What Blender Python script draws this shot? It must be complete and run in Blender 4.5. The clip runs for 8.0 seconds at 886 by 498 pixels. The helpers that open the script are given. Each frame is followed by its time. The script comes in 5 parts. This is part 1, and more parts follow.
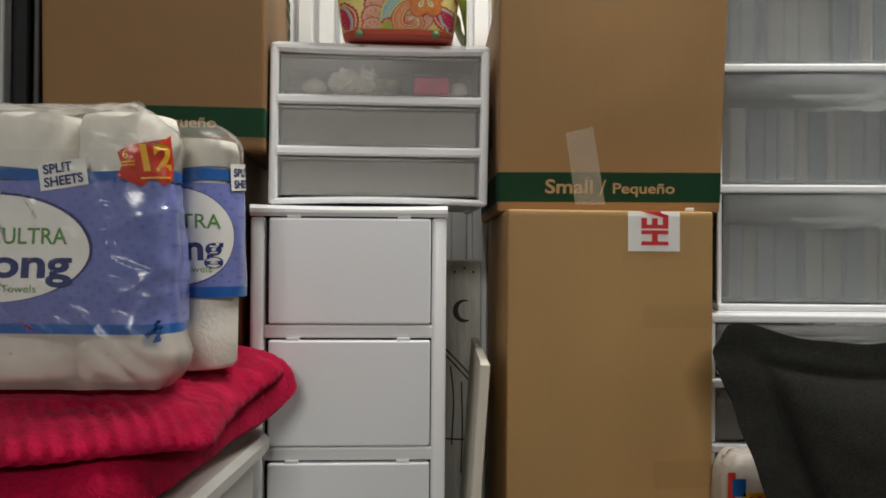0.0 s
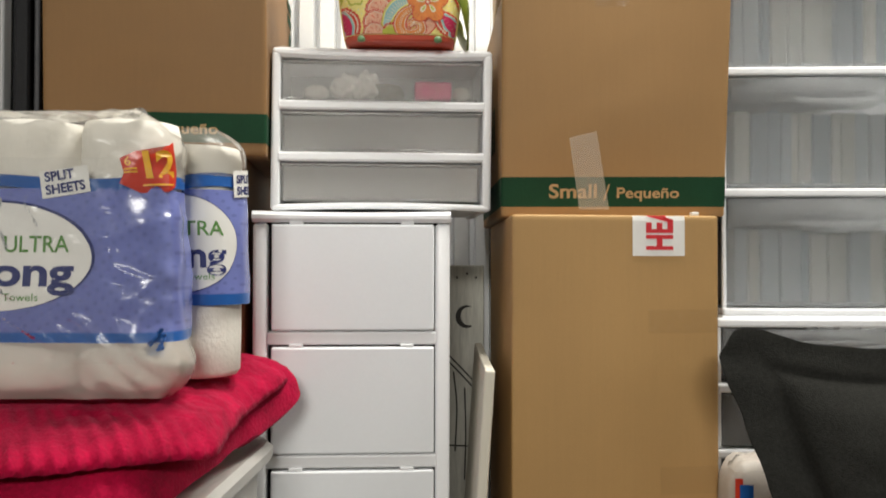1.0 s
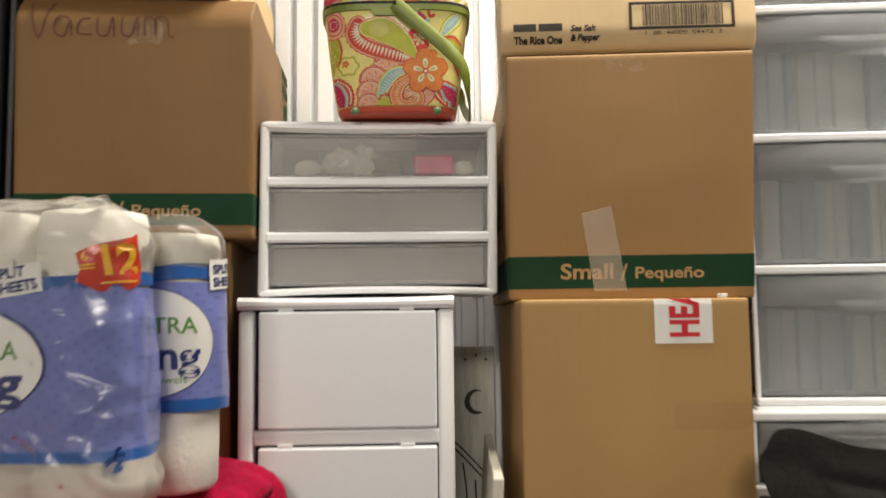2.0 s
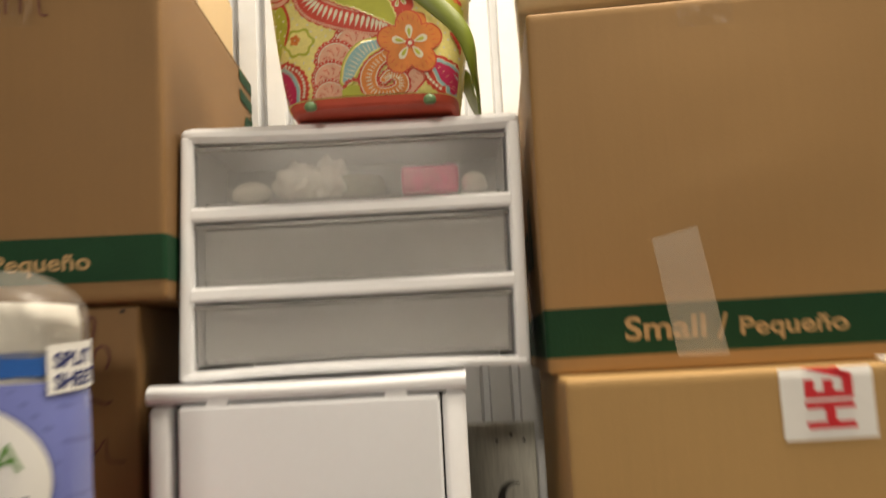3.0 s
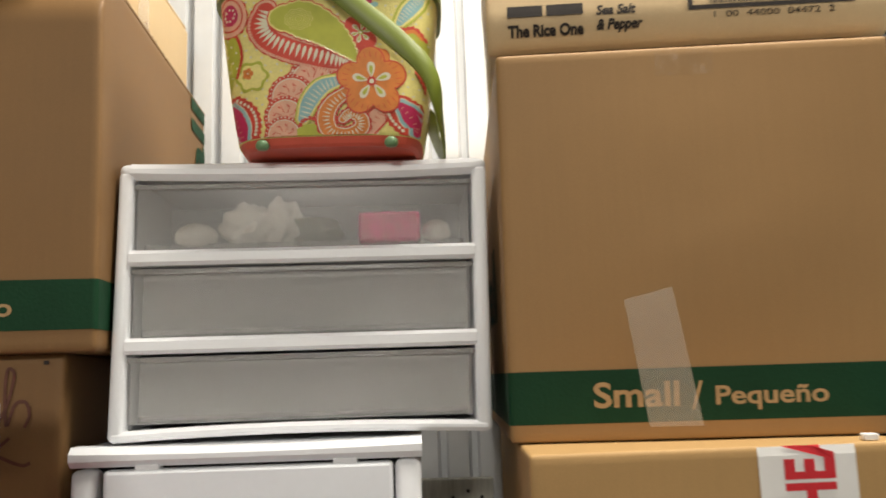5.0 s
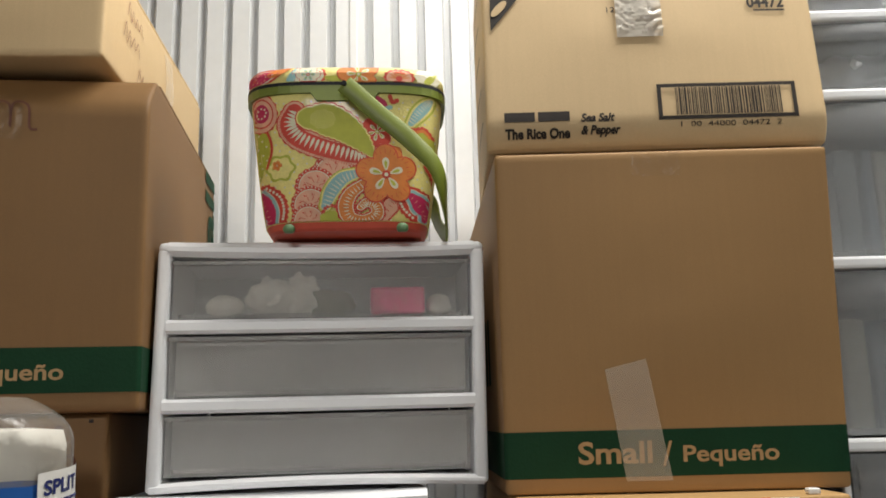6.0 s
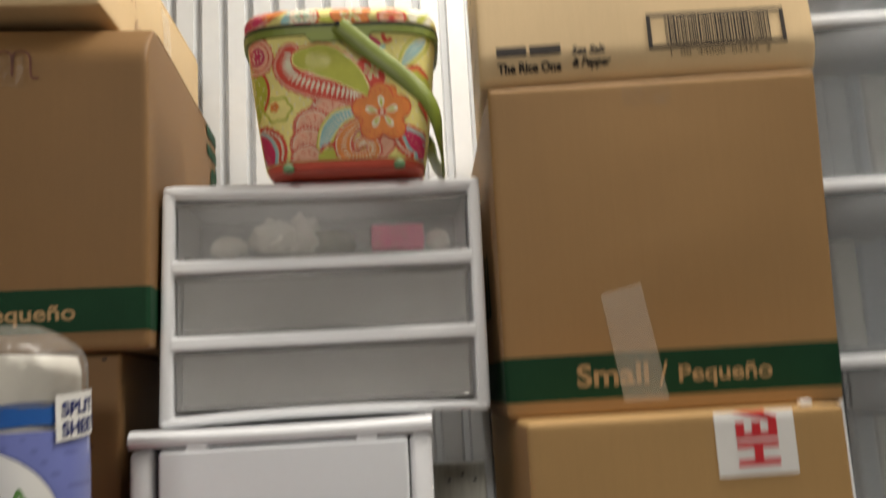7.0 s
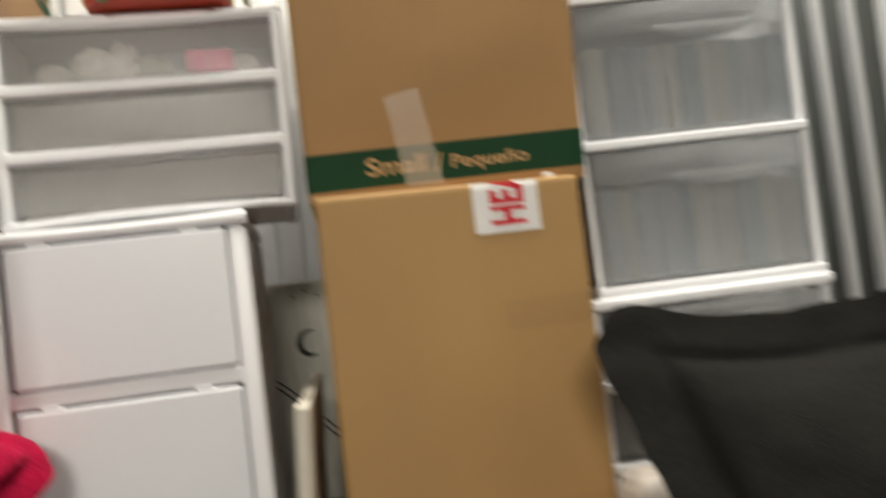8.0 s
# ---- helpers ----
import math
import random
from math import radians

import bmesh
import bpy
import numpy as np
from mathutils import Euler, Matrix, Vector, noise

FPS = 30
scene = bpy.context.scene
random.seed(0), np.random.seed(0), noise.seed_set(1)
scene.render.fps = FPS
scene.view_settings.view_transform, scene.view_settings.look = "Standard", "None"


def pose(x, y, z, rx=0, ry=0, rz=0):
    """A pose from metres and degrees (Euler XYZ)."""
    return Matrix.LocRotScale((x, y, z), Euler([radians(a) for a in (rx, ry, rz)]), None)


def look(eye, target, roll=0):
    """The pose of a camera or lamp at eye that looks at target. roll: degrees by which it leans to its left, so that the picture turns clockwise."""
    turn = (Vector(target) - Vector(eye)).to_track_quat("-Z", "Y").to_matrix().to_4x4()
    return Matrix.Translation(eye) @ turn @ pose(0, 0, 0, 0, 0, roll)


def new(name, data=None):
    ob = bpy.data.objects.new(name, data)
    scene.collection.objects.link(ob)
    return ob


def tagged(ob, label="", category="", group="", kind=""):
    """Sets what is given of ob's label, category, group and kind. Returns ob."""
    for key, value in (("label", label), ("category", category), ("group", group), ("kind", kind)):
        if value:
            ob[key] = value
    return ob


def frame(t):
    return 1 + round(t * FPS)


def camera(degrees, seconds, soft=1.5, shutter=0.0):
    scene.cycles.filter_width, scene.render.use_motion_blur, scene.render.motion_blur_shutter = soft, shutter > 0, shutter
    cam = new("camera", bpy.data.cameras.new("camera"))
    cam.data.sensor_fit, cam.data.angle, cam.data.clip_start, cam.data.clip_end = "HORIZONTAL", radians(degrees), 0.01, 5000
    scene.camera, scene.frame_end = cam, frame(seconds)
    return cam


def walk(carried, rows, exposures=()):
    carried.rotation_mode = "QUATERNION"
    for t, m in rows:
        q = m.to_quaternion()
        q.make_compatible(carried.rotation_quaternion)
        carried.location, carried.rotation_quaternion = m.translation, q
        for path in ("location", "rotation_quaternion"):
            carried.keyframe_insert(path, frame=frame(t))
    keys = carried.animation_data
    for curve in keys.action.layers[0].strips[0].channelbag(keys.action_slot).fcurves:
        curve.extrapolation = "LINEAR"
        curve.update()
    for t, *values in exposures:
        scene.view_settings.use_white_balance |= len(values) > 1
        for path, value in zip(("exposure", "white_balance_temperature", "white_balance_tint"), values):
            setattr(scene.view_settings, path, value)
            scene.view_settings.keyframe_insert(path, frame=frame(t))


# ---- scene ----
cam = camera(56.1, 8.0, soft=1.7, shutter=0.7)
PATH = [
    (0, (-0.036, 0.019, 1.185), (-0.104, 2.017, 1.203), 0.4),
    (0.5, (-0.03, 0.024, 1.185), (-0.108, 2.022, 1.196), 0.3),
    (1, (-0.042, 0.025, 1.186), (-0.108, 2.024, 1.216), 0.1),
    (1.2, (-0.044, 0.034, 1.19), (-0.104, 2.031, 1.259), 0.1),
    (1.5, (-0.042, 0.043, 1.191), (-0.108, 2.037, 1.331), -0.0),
    (1.7, (-0.031, 0.063, 1.202), (-0.124, 2.054, 1.364), 0.0),
    (2.8, (-0.021, 0.379, 1.264), (-0.171, 2.365, 1.444), -3.4),
    (3, (-0.008, 0.457, 1.269), (-0.218, 2.43, 1.518), -3.0),
    (3.5, (-0.001, 0.554, 1.299), (-0.244, 2.514, 1.611), -2.5),
    (4, (0.005, 0.549, 1.304), (-0.26, 2.503, 1.641), -2.3),
    (4.2, (0.001, 0.539, 1.297), (-0.265, 2.491, 1.64), -2.0),
    (5.3, (-0.012, 0.471, 1.299), (-0.082, 2.448, 1.594), -1.8),
    (5.5, (-0.016, 0.441, 1.3), (-0.077, 2.415, 1.617), -1.7),
    (6, (-0.042, 0.402, 1.314), (-0.062, 2.362, 1.713), -1.5),
    (6.5, (-0.044, 0.399, 1.316), (-0.059, 2.361, 1.704), -1.0),
    (7, (-0.035, 0.391, 1.277), (-0.074, 2.363, 1.607), -3.2),
    (7.3, (-0.015, 0.361, 1.234), (-0.089, 2.346, 1.466), -6.7),
    (7.5, (-0.012, 0.344, 1.199), (-0.051, 2.334, 1.392), -7.5),
    (7.7, (0.016, 0.313, 1.183), (0.032, 2.307, 1.331), -7.7),
    (7.8, (0.031, 0.296, 1.177), (0.099, 2.291, 1.296), -7.7),
    (8, (0.063, 0.269, 1.148), (0.224, 2.261, 1.235), -6.9),
]
EXPOSURES = [(0, -0.47, 6450, 9), (0.5, 0.22, 6500, 9), (1, 0.22, 6500, 9), (1.5, 0.03, 6650, 9), (1.7, 0.03, 6750, 10), (3, -0.05, 7700, 12), (3.5, -0.01, 7600, 12), (4, -0.05, 7150, 11), (5.5, 0.01, 6600, 10), (6, -0.45, 6400, 10), (6.5, -0.73, 6350, 9), (7, -0.41, 6700, 11), (7.5, 0.03, 6800, 10), (8, 0.12, 6800, 10)]
walk(cam, [(t, look(eye, target, roll)) for t, eye, target, roll in PATH], EXPOSURES)

# ---- light ----
world = bpy.data.worlds.new("world")
scene.world = world
world.use_nodes = True
world.node_tree.nodes["Background"].inputs[0].default_value = (0.9, 0.95, 1.0, 1)
world.node_tree.nodes["Background"].inputs[1].default_value = 0.15


def area(name, m, sx, sy, power, color):
    d = bpy.data.lights.new(name, "AREA")
    d.shape, d.size, d.size_y, d.energy, d.color = "RECTANGLE", sx, sy, power, color
    o = new(name, d)
    o.matrix_world = m
    return o


area("ceiling_tube_light", look((0.32, 1.05, 2.36), (0.32, 1.11, 0.0)), 0.90, 0.14, 25, (1.0, 0.965, 0.89))
# added fill for the front faces; no such lamp is known
area("corridor_light", look((-0.15, -2.75, 2.45), (-0.15, -1.6, 1.2)), 1.0, 0.35, 62, (1.0, 0.965, 0.89))


# ---- materials ----
def mat(name, col, rough=0.5, metal=0.0, var=0.12, scale=8.0, bump=0.0, bscale=120.0, stretch=(1, 1, 1), sheen=0.0, trans=0.0, alpha=1.0, coat=0.0, rvar=0.0, spec=0.5, ior=1.5):
    m = bpy.data.materials.new(name)
    m.use_nodes = True
    nt = m.node_tree
    n, l = nt.nodes, nt.links
    b = n["Principled BSDF"]
    tc = n.new("ShaderNodeTexCoord")
    mp = n.new("ShaderNodeMapping")
    mp.inputs["Scale"].default_value = stretch
    l.new(tc.outputs["Object"], mp.inputs["Vector"])
    a = n.new("ShaderNodeTexNoise")
    a.inputs["Scale"].default_value, a.inputs["Detail"].default_value = scale, 6
    f = n.new("ShaderNodeTexNoise")
    f.inputs["Scale"].default_value, f.inputs["Detail"].default_value = bscale, 4
    l.new(mp.outputs[0], a.inputs["Vector"])
    l.new(mp.outputs[0], f.inputs["Vector"])
    mx = n.new("ShaderNodeMix")
    mx.data_type = "FLOAT"
    mx.inputs[0].default_value = 0.35
    l.new(a.outputs["Fac"], mx.inputs[2])
    l.new(f.outputs["Fac"], mx.inputs[3])
    r = n.new("ShaderNodeValToRGB")
    r.color_ramp.elements[0].position, r.color_ramp.elements[1].position = 0.3, 0.7
    lo = [max(0, c * (1 - var)) for c in col]
    hi = [min(1, c * (1 + var)) for c in col]
    r.color_ramp.elements[0].color, r.color_ramp.elements[1].color = (*lo, 1), (*hi, 1)
    l.new(mx.outputs[0], r.inputs[0])
    l.new(r.outputs[0], b.inputs["Base Color"])
    b.inputs["Roughness"].default_value = rough
    if rvar:
        mr = n.new("ShaderNodeMapRange")
        mr.inputs[3].default_value, mr.inputs[4].default_value = rough - rvar, rough + rvar
        l.new(a.outputs["Fac"], mr.inputs[0])
        l.new(mr.outputs[0], b.inputs["Roughness"])
    b.inputs["Metallic"].default_value = metal
    b.inputs["IOR"].default_value = ior
    b.inputs["Transmission Weight"].default_value = trans
    b.inputs["Alpha"].default_value = alpha
    b.inputs["Coat Weight"].default_value = coat
    b.inputs["Specular IOR Level"].default_value = spec
    if sheen:
        b.inputs["Sheen Weight"].default_value = sheen
        b.inputs["Sheen Roughness"].default_value = 0.4
        b.inputs["Sheen Tint"].default_value = (1, 0.22, 0.36, 1)
    if bump:
        bp = n.new("ShaderNodeBump")
        bp.inputs["Strength"].default_value, bp.inputs["Distance"].default_value = bump, 0.002
        l.new(f.outputs["Fac"], bp.inputs["Height"])
        l.new(bp.outputs[0], b.inputs["Normal"])
    return m


def cardboard(name, col, var=0.1):
    """Kraft board: fibre speckle, upright flutes and scuffs."""
    m = mat(name, col, 0.62, var=var, scale=5.0, bump=0.05, bscale=900, rvar=0.08, spec=0.35)
    nt = m.node_tree
    n, l = nt.nodes, nt.links
    b = n["Principled BSDF"]
    ramp = [x for x in n if x.type == "VALTORGB"][0]
    tc = [x for x in n if x.type == "TEX_COORD"][0]
    mp = n.new("ShaderNodeMapping")
    mp.inputs["Scale"].default_value = (220, 220, 6)
    l.new(tc.outputs["Object"], mp.inputs["Vector"])
    w = n.new("ShaderNodeTexNoise")
    w.inputs["Scale"].default_value, w.inputs["Detail"].default_value = 1.0, 3
    l.new(mp.outputs[0], w.inputs["Vector"])
    mr = n.new("ShaderNodeMapRange")
    mr.inputs[1].default_value, mr.inputs[2].default_value, mr.inputs[3].default_value, mr.inputs[4].default_value = 0.3, 0.7, 0.985, 1.015
    l.new(w.outputs["Fac"], mr.inputs[0])
    mul = n.new("ShaderNodeVectorMath")
    mul.operation = "SCALE"
    l.new(ramp.outputs[0], mul.inputs[0])
    l.new(mr.outputs[0], mul.inputs["Scale"])
    l.new(mul.outputs[0], b.inputs["Base Color"])
    return m


def film(name, tint, gloss, rough=0.08, bump=0.5, bscale=25.0, ior=1.45):
    """Thin clear plastic: mostly see-through with a glossy, wrinkled skin."""
    m = bpy.data.materials.new(name)
    m.use_nodes = True
    n, l = m.node_tree.nodes, m.node_tree.links
    out = n["Material Output"]
    n.remove(n["Principled BSDF"])
    t, d, g, fr = n.new("ShaderNodeBsdfTransparent"), n.new("ShaderNodeBsdfDiffuse"), n.new("ShaderNodeBsdfGlossy"), n.new("ShaderNodeFresnel")
    d.inputs[0].default_value = (*tint, 1)
    g.inputs["Roughness"].default_value = rough
    no, bp, tc = n.new("ShaderNodeTexNoise"), n.new("ShaderNodeBump"), n.new("ShaderNodeTexCoord")
    no.inputs["Scale"].default_value, no.inputs["Detail"].default_value = bscale, 5
    bp.inputs["Strength"].default_value, bp.inputs["Distance"].default_value = bump, 0.01
    l.new(tc.outputs["Object"], no.inputs["Vector"])
    l.new(no.outputs["Fac"], bp.inputs["Height"])
    l.new(bp.outputs[0], g.inputs["Normal"])
    l.new(bp.outputs[0], fr.inputs["Normal"])
    fr.inputs["IOR"].default_value = ior
    m1, m2 = n.new("ShaderNodeMixShader"), n.new("ShaderNodeMixShader")
    m1.inputs[0].default_value = gloss
    m2.inputs[0].default_value = 0.012
    l.new(t.outputs[0], m1.inputs[1])
    l.new(d.outputs[0], m1.inputs[2])
    if ior > 1.3:
        l.new(fr.outputs[0], m2.inputs[0])
    l.new(m1.outputs[0], m2.inputs[1])
    l.new(g.outputs[0], m2.inputs[2])
    l.new(m2.outputs[0], out.inputs[0])
    return m


def dimpled(m, scale, depth):
    """Small regular pressed dots over a printed film."""
    n, l = m.node_tree.nodes, m.node_tree.links
    b = n["Principled BSDF"]
    v, tc, mr = n.new("ShaderNodeTexVoronoi"), n.new("ShaderNodeTexCoord"), n.new("ShaderNodeMapRange")
    v.inputs["Scale"].default_value, v.inputs["Randomness"].default_value = scale, 0.15
    mr.inputs[1].default_value, mr.inputs[2].default_value, mr.inputs[3].default_value, mr.inputs[4].default_value = 0.14, 0.26, 1 - depth, 1.0
    mul = n.new("ShaderNodeVectorMath")
    mul.operation = "SCALE"
    ramp = [x for x in n if x.type == "VALTORGB"][0]
    mp = n.new("ShaderNodeMapping")
    mp.inputs["Rotation"].default_value, mp.inputs["Scale"].default_value = (0, 0.6, 0), (1, 0, 1)
    l.new(tc.outputs["Object"], mp.inputs["Vector"])
    l.new(mp.outputs[0], v.inputs["Vector"])
    l.new(v.outputs["Distance"], mr.inputs[0])
    l.new(ramp.outputs[0], mul.inputs[0])
    l.new(mr.outputs[0], mul.inputs["Scale"])
    l.new(mul.outputs[0], b.inputs["Base Color"])
    return m


M_KRAFT = cardboard("kraft_cardboard", (0.335, 0.190, 0.073))
# kraft darkened for the left stack: shade is in the colour
M_KRAFT_SHADED = cardboard("shaded_cardboard", (0.212, 0.113, 0.041))
M_KRAFT_WARM = cardboard("warm_cardboard", (0.44, 0.265, 0.104))
M_KRAFT_PALE = cardboard("pale_cardboard", (0.62, 0.450, 0.250))
M_GREEN = mat("green_ink", (0.006, 0.043, 0.017), 0.65, var=0.12, scale=30, bump=0.15, bscale=400, spec=0.18)
M_TAN_INK = mat("tan_lettering", (0.42, 0.27, 0.13), 0.7, var=0.12, scale=80, spec=0.3)
M_BLACK_INK = mat("black_ink", (0.025, 0.018, 0.014), 0.6, var=0.3, scale=60, spec=0.3)
M_MARKER = mat("brown_marker", (0.12, 0.045, 0.028), 0.6, var=0.4, scale=90, spec=0.3)
M_RED = mat("red_ink", (0.62, 0.02, 0.03), 0.45, var=0.06, scale=30)
M_PAPER = mat("white_sticker_paper", (0.82, 0.80, 0.77), 0.5, var=0.04, scale=20)
M_WHITE = mat("white_plastic", (0.86, 0.87, 0.89), 0.38, var=0.03, scale=6, bump=0.05, bscale=300, rvar=0.06)
M_WHITE_DRAWER = mat("white_drawer_plastic", (0.85, 0.87, 0.90), 0.3, var=0.02, scale=4, bump=0.04, bscale=200, rvar=0.05)
# black plastic; also stands for the shade in drawer and lid gaps
M_BLACK_AND_SHADE = mat("black_plastic_and_gap_shade", (0.015, 0.015, 0.017), 0.6, var=0.2, spec=0.2)
M_FROST = mat("frosted_grey_plastic", (0.95, 0.945, 0.93), 0.13, var=0.02, scale=5, bump=0.03, bscale=500, trans=0.82, rvar=0.03, ior=1.12)
M_FROST_CLEAR = mat("frosted_clear_plastic", (0.74, 0.755, 0.765), 0.20, var=0.03, scale=5, bump=0.03, bscale=300, trans=0.78, rvar=0.05, ior=1.25)
M_WALL = mat("painted_steel", (0.76, 0.77, 0.78), 0.35, var=0.05, scale=3, bump=0.04, bscale=60, rvar=0.08)
# white wall steel toned grey: the rib valleys' shade is in this colour
M_WALL_SHADED = mat("shaded_wall_steel", (0.26, 0.275, 0.265), 0.4, var=0.08, scale=4, bump=0.04, bscale=60, rvar=0.08)
# unseen floor, ceiling and rear wall, kept dark to cut bounced light
M_FLOOR = mat("concrete", (0.13, 0.127, 0.12), 0.75, var=0.18, scale=6, bump=0.3, bscale=90, rvar=0.1)
M_CEIL = mat("ceiling_paint", (0.30, 0.30, 0.30), 0.7, var=0.05)
M_REAR = mat("grey_rear_wall_paint", (0.14, 0.14, 0.145), 0.6, var=0.1)
M_WOOD = mat("grey_weathered_wood", (0.55, 0.54, 0.48), 0.7, var=0.3, scale=14, bump=0.5, bscale=60, stretch=(6, 6, 0.6))
M_DARK = mat("dark_wood_stain", (0.03, 0.026, 0.022), 0.7, var=0.3)
M_CREAM = mat("cream_painted_wood", (0.72, 0.68, 0.58), 0.5, var=0.06, scale=12, bump=0.1, bscale=70, stretch=(4, 4, 0.5))
M_PILLOW = mat("charcoal_weave", (0.024, 0.024, 0.022), 1.0, var=0.25, scale=250, bump=0.5, bscale=700, spec=0.0)
M_BLANKET = mat("crimson_plush", (0.37, 0.002, 0.036), 0.85, var=0.45, scale=22, bump=0.9, bscale=260, sheen=0.22, spec=0.15)
M_TISSUE = mat("white_paper_towel", (0.84, 0.81, 0.74), 0.85, var=0.04, scale=25, bump=0.5, bscale=180, spec=0.2)
M_BAND = dimpled(mat("lilac_printed_plastic", (0.16, 0.19, 0.47), 0.2, var=0.14, scale=14, bump=0.5, bscale=22, rvar=0.08), 105.0, 0.2)
M_BLUE = mat("blue_printed_plastic", (0.015, 0.10, 0.36), 0.28, var=0.15, scale=18, bump=0.3, bscale=18)
M_OVAL = mat("white_printed_plastic", (0.80, 0.79, 0.75), 0.35, var=0.03, scale=18, bump=0.2, bscale=18)
M_NAVY = mat("navy_ink", (0.015, 0.025, 0.14), 0.4, var=0.1)
M_LEAF = mat("green_lettering", (0.10, 0.26, 0.05), 0.4, var=0.1)
M_BADGE = mat("red_badge_plastic", (0.58, 0.035, 0.012), 0.3, var=0.15, scale=25, bump=0.2, bscale=20)
M_YELLOW = mat("yellow_ink", (0.85, 0.45, 0.03), 0.4, var=0.08)
M_FILM = film("clear_shrink_film", (0.82, 0.77, 0.69), 0.16, 0.22, ior=1.31)
M_FILM_HAZY = film("hazy_shrink_film", (0.84, 0.79, 0.71), 0.42, 0.25, ior=1.31)
M_FILM_THIN = film("thin_glossy_film", (0.85, 0.85, 0.84), 0.03, 0.20, 0.3, 14.0, 1.34)
M_TAPE = film("clear_packing_tape", (0.30, 0.19, 0.09), 0.07, 0.2, 0.3, 60.0, 1.12)
# clear tape with the lamp's white glare mixed into its diffuse colour
M_TAPE_GLARE = film("glare_whitened_tape", (0.86, 0.81, 0.72), 0.5, 0.16, 0.2, 34.0, 1.55)
M_TAPE_MATT = film("cloudy_packing_tape", (0.80, 0.72, 0.60), 0.30, 0.35, 0.1, 45.0, 1.15)


# ---- building helpers ----
def part(name, bm, material, parent, label="", smooth=False):
    me = bpy.data.meshes.new(name)
    bmesh.ops.recalc_face_normals(bm, faces=bm.faces)
    bm.to_mesh(me)
    bm.free()
    me.materials.append(material)
    if smooth:
        me.polygons.foreach_set("use_smooth", [True] * len(me.polygons))
    ob = new(name, me)
    ob.parent = parent
    if label:
        ob["label"] = label
    return ob


def thing(name, m, label, category, group="", kind=""):
    ob = new(name)
    ob.empty_display_size = 0.05
    ob.matrix_world = m
    return tagged(ob, label, category, group, kind)


def solid(name, bm, material, label, category, kind="", smooth=False, group=""):
    return tagged(part(name, bm, material, None, "", smooth), label, category, group, kind)


def add_box(bm, x0, x1, y0, y1, z0, z1, bevel=0.0, seg=2):
    vs = bmesh.ops.create_cube(bm, size=1.0)["verts"]
    for v in vs:
        v.co = Vector((x0 + (v.co.x + 0.5) * (x1 - x0), y0 + (v.co.y + 0.5) * (y1 - y0), z0 + (v.co.z + 0.5) * (z1 - z0)))
    if bevel:
        es = list({e for v in vs for e in v.link_edges})
        bmesh.ops.bevel(bm, geom=es, offset=bevel, segments=seg, affect="EDGES", profile=0.5)
    return bm


def box(x0, x1, y0, y1, z0, z1, bevel=0.0, seg=2):
    return add_box(bmesh.new(), x0, x1, y0, y1, z0, z1, bevel, seg)


def grid(f, us, vs, bm=None):
    """A sheet of quads through f(u, v)."""
    bm = bm or bmesh.new()
    rows = [[bm.verts.new(f(u, v)) for u in us] for v in vs]
    for a, b in zip(rows, rows[1:]):
        for i in range(len(us) - 1):
            bm.faces.new((a[i], a[i + 1], b[i + 1], b[i]))
    return bm


def span(a, b, n):
    return [a + (b - a) * i / n for i in range(n + 1)]


def letters(text, size, weight=0.0, shear=0.0, align="LEFT"):
    """The lettering as a list of flat points and faces, baseline on y = 0."""
    cu = bpy.data.curves.new("letters", "FONT")
    cu.body, cu.size, cu.offset, cu.shear, cu.align_x, cu.resolution_u = text, size, weight * size, shear, align, 4
    ob = bpy.data.objects.new("letters", cu)
    scene.collection.objects.link(ob)
    me = bpy.data.meshes.new_from_object(ob.evaluated_get(bpy.context.evaluated_depsgraph_get()))
    pts, faces = [v.co.copy() for v in me.vertices], [tuple(p.vertices) for p in me.polygons]
    bpy.data.objects.remove(ob)
    bpy.data.curves.remove(cu)
    bpy.data.meshes.remove(me)
    return pts, faces


def lettered(f, text, x, y, size, width=0.0, weight=0.0, shear=0.0, turn=0.0, sub=0):
    """Lettering laid on a surface f(u, v), starting at (x, y), squeezed to a width where one is given."""
    pts, faces = letters(text, size, weight, shear)
    k = width / max(p.x for p in pts) if width else 1.0
    c, s = math.cos(turn), math.sin(turn)
    bm = bmesh.new()
    vs = [bm.verts.new((p.x * k * c - p.y * s, p.x * k * s + p.y * c, 0)) for p in pts]
    for q in faces:
        try:
            bm.faces.new([vs[i] for i in q])
        except ValueError:
            pass
    for v in bm.verts:
        v.co = f(x + v.co.x, y + v.co.y)
    return bm


def ribbon(f, pts, width, steps=6):
    """A drawn stroke of even width through points on a surface f(u, v)."""
    path = []
    p = [Vector(q) for q in pts]
    p = [2 * p[0] - p[1]] + p + [2 * p[-1] - p[-2]]
    for a, b, c, d in zip(p, p[1:], p[2:], p[3:]):
        for i in range(steps):
            t = i / steps
            path.append(0.5 * (2 * b + (c - a) * t + (2 * a - 5 * b + 4 * c - d) * t * t + (3 * b - a - 3 * c + d) * t ** 3))
    path.append(p[-2])
    bm = bmesh.new()
    last = None
    for i, q in enumerate(path):
        t = (path[min(i + 1, len(path) - 1)] - path[max(i - 1, 0)]).normalized()
        nrm = Vector((-t.y, t.x)) * width / 2
        pair = [bm.verts.new(f(*(q + nrm))), bm.verts.new(f(*(q - nrm)))]
        if last:
            bm.faces.new((last[0], last[1], pair[1], pair[0]))
        last = pair
    return bm


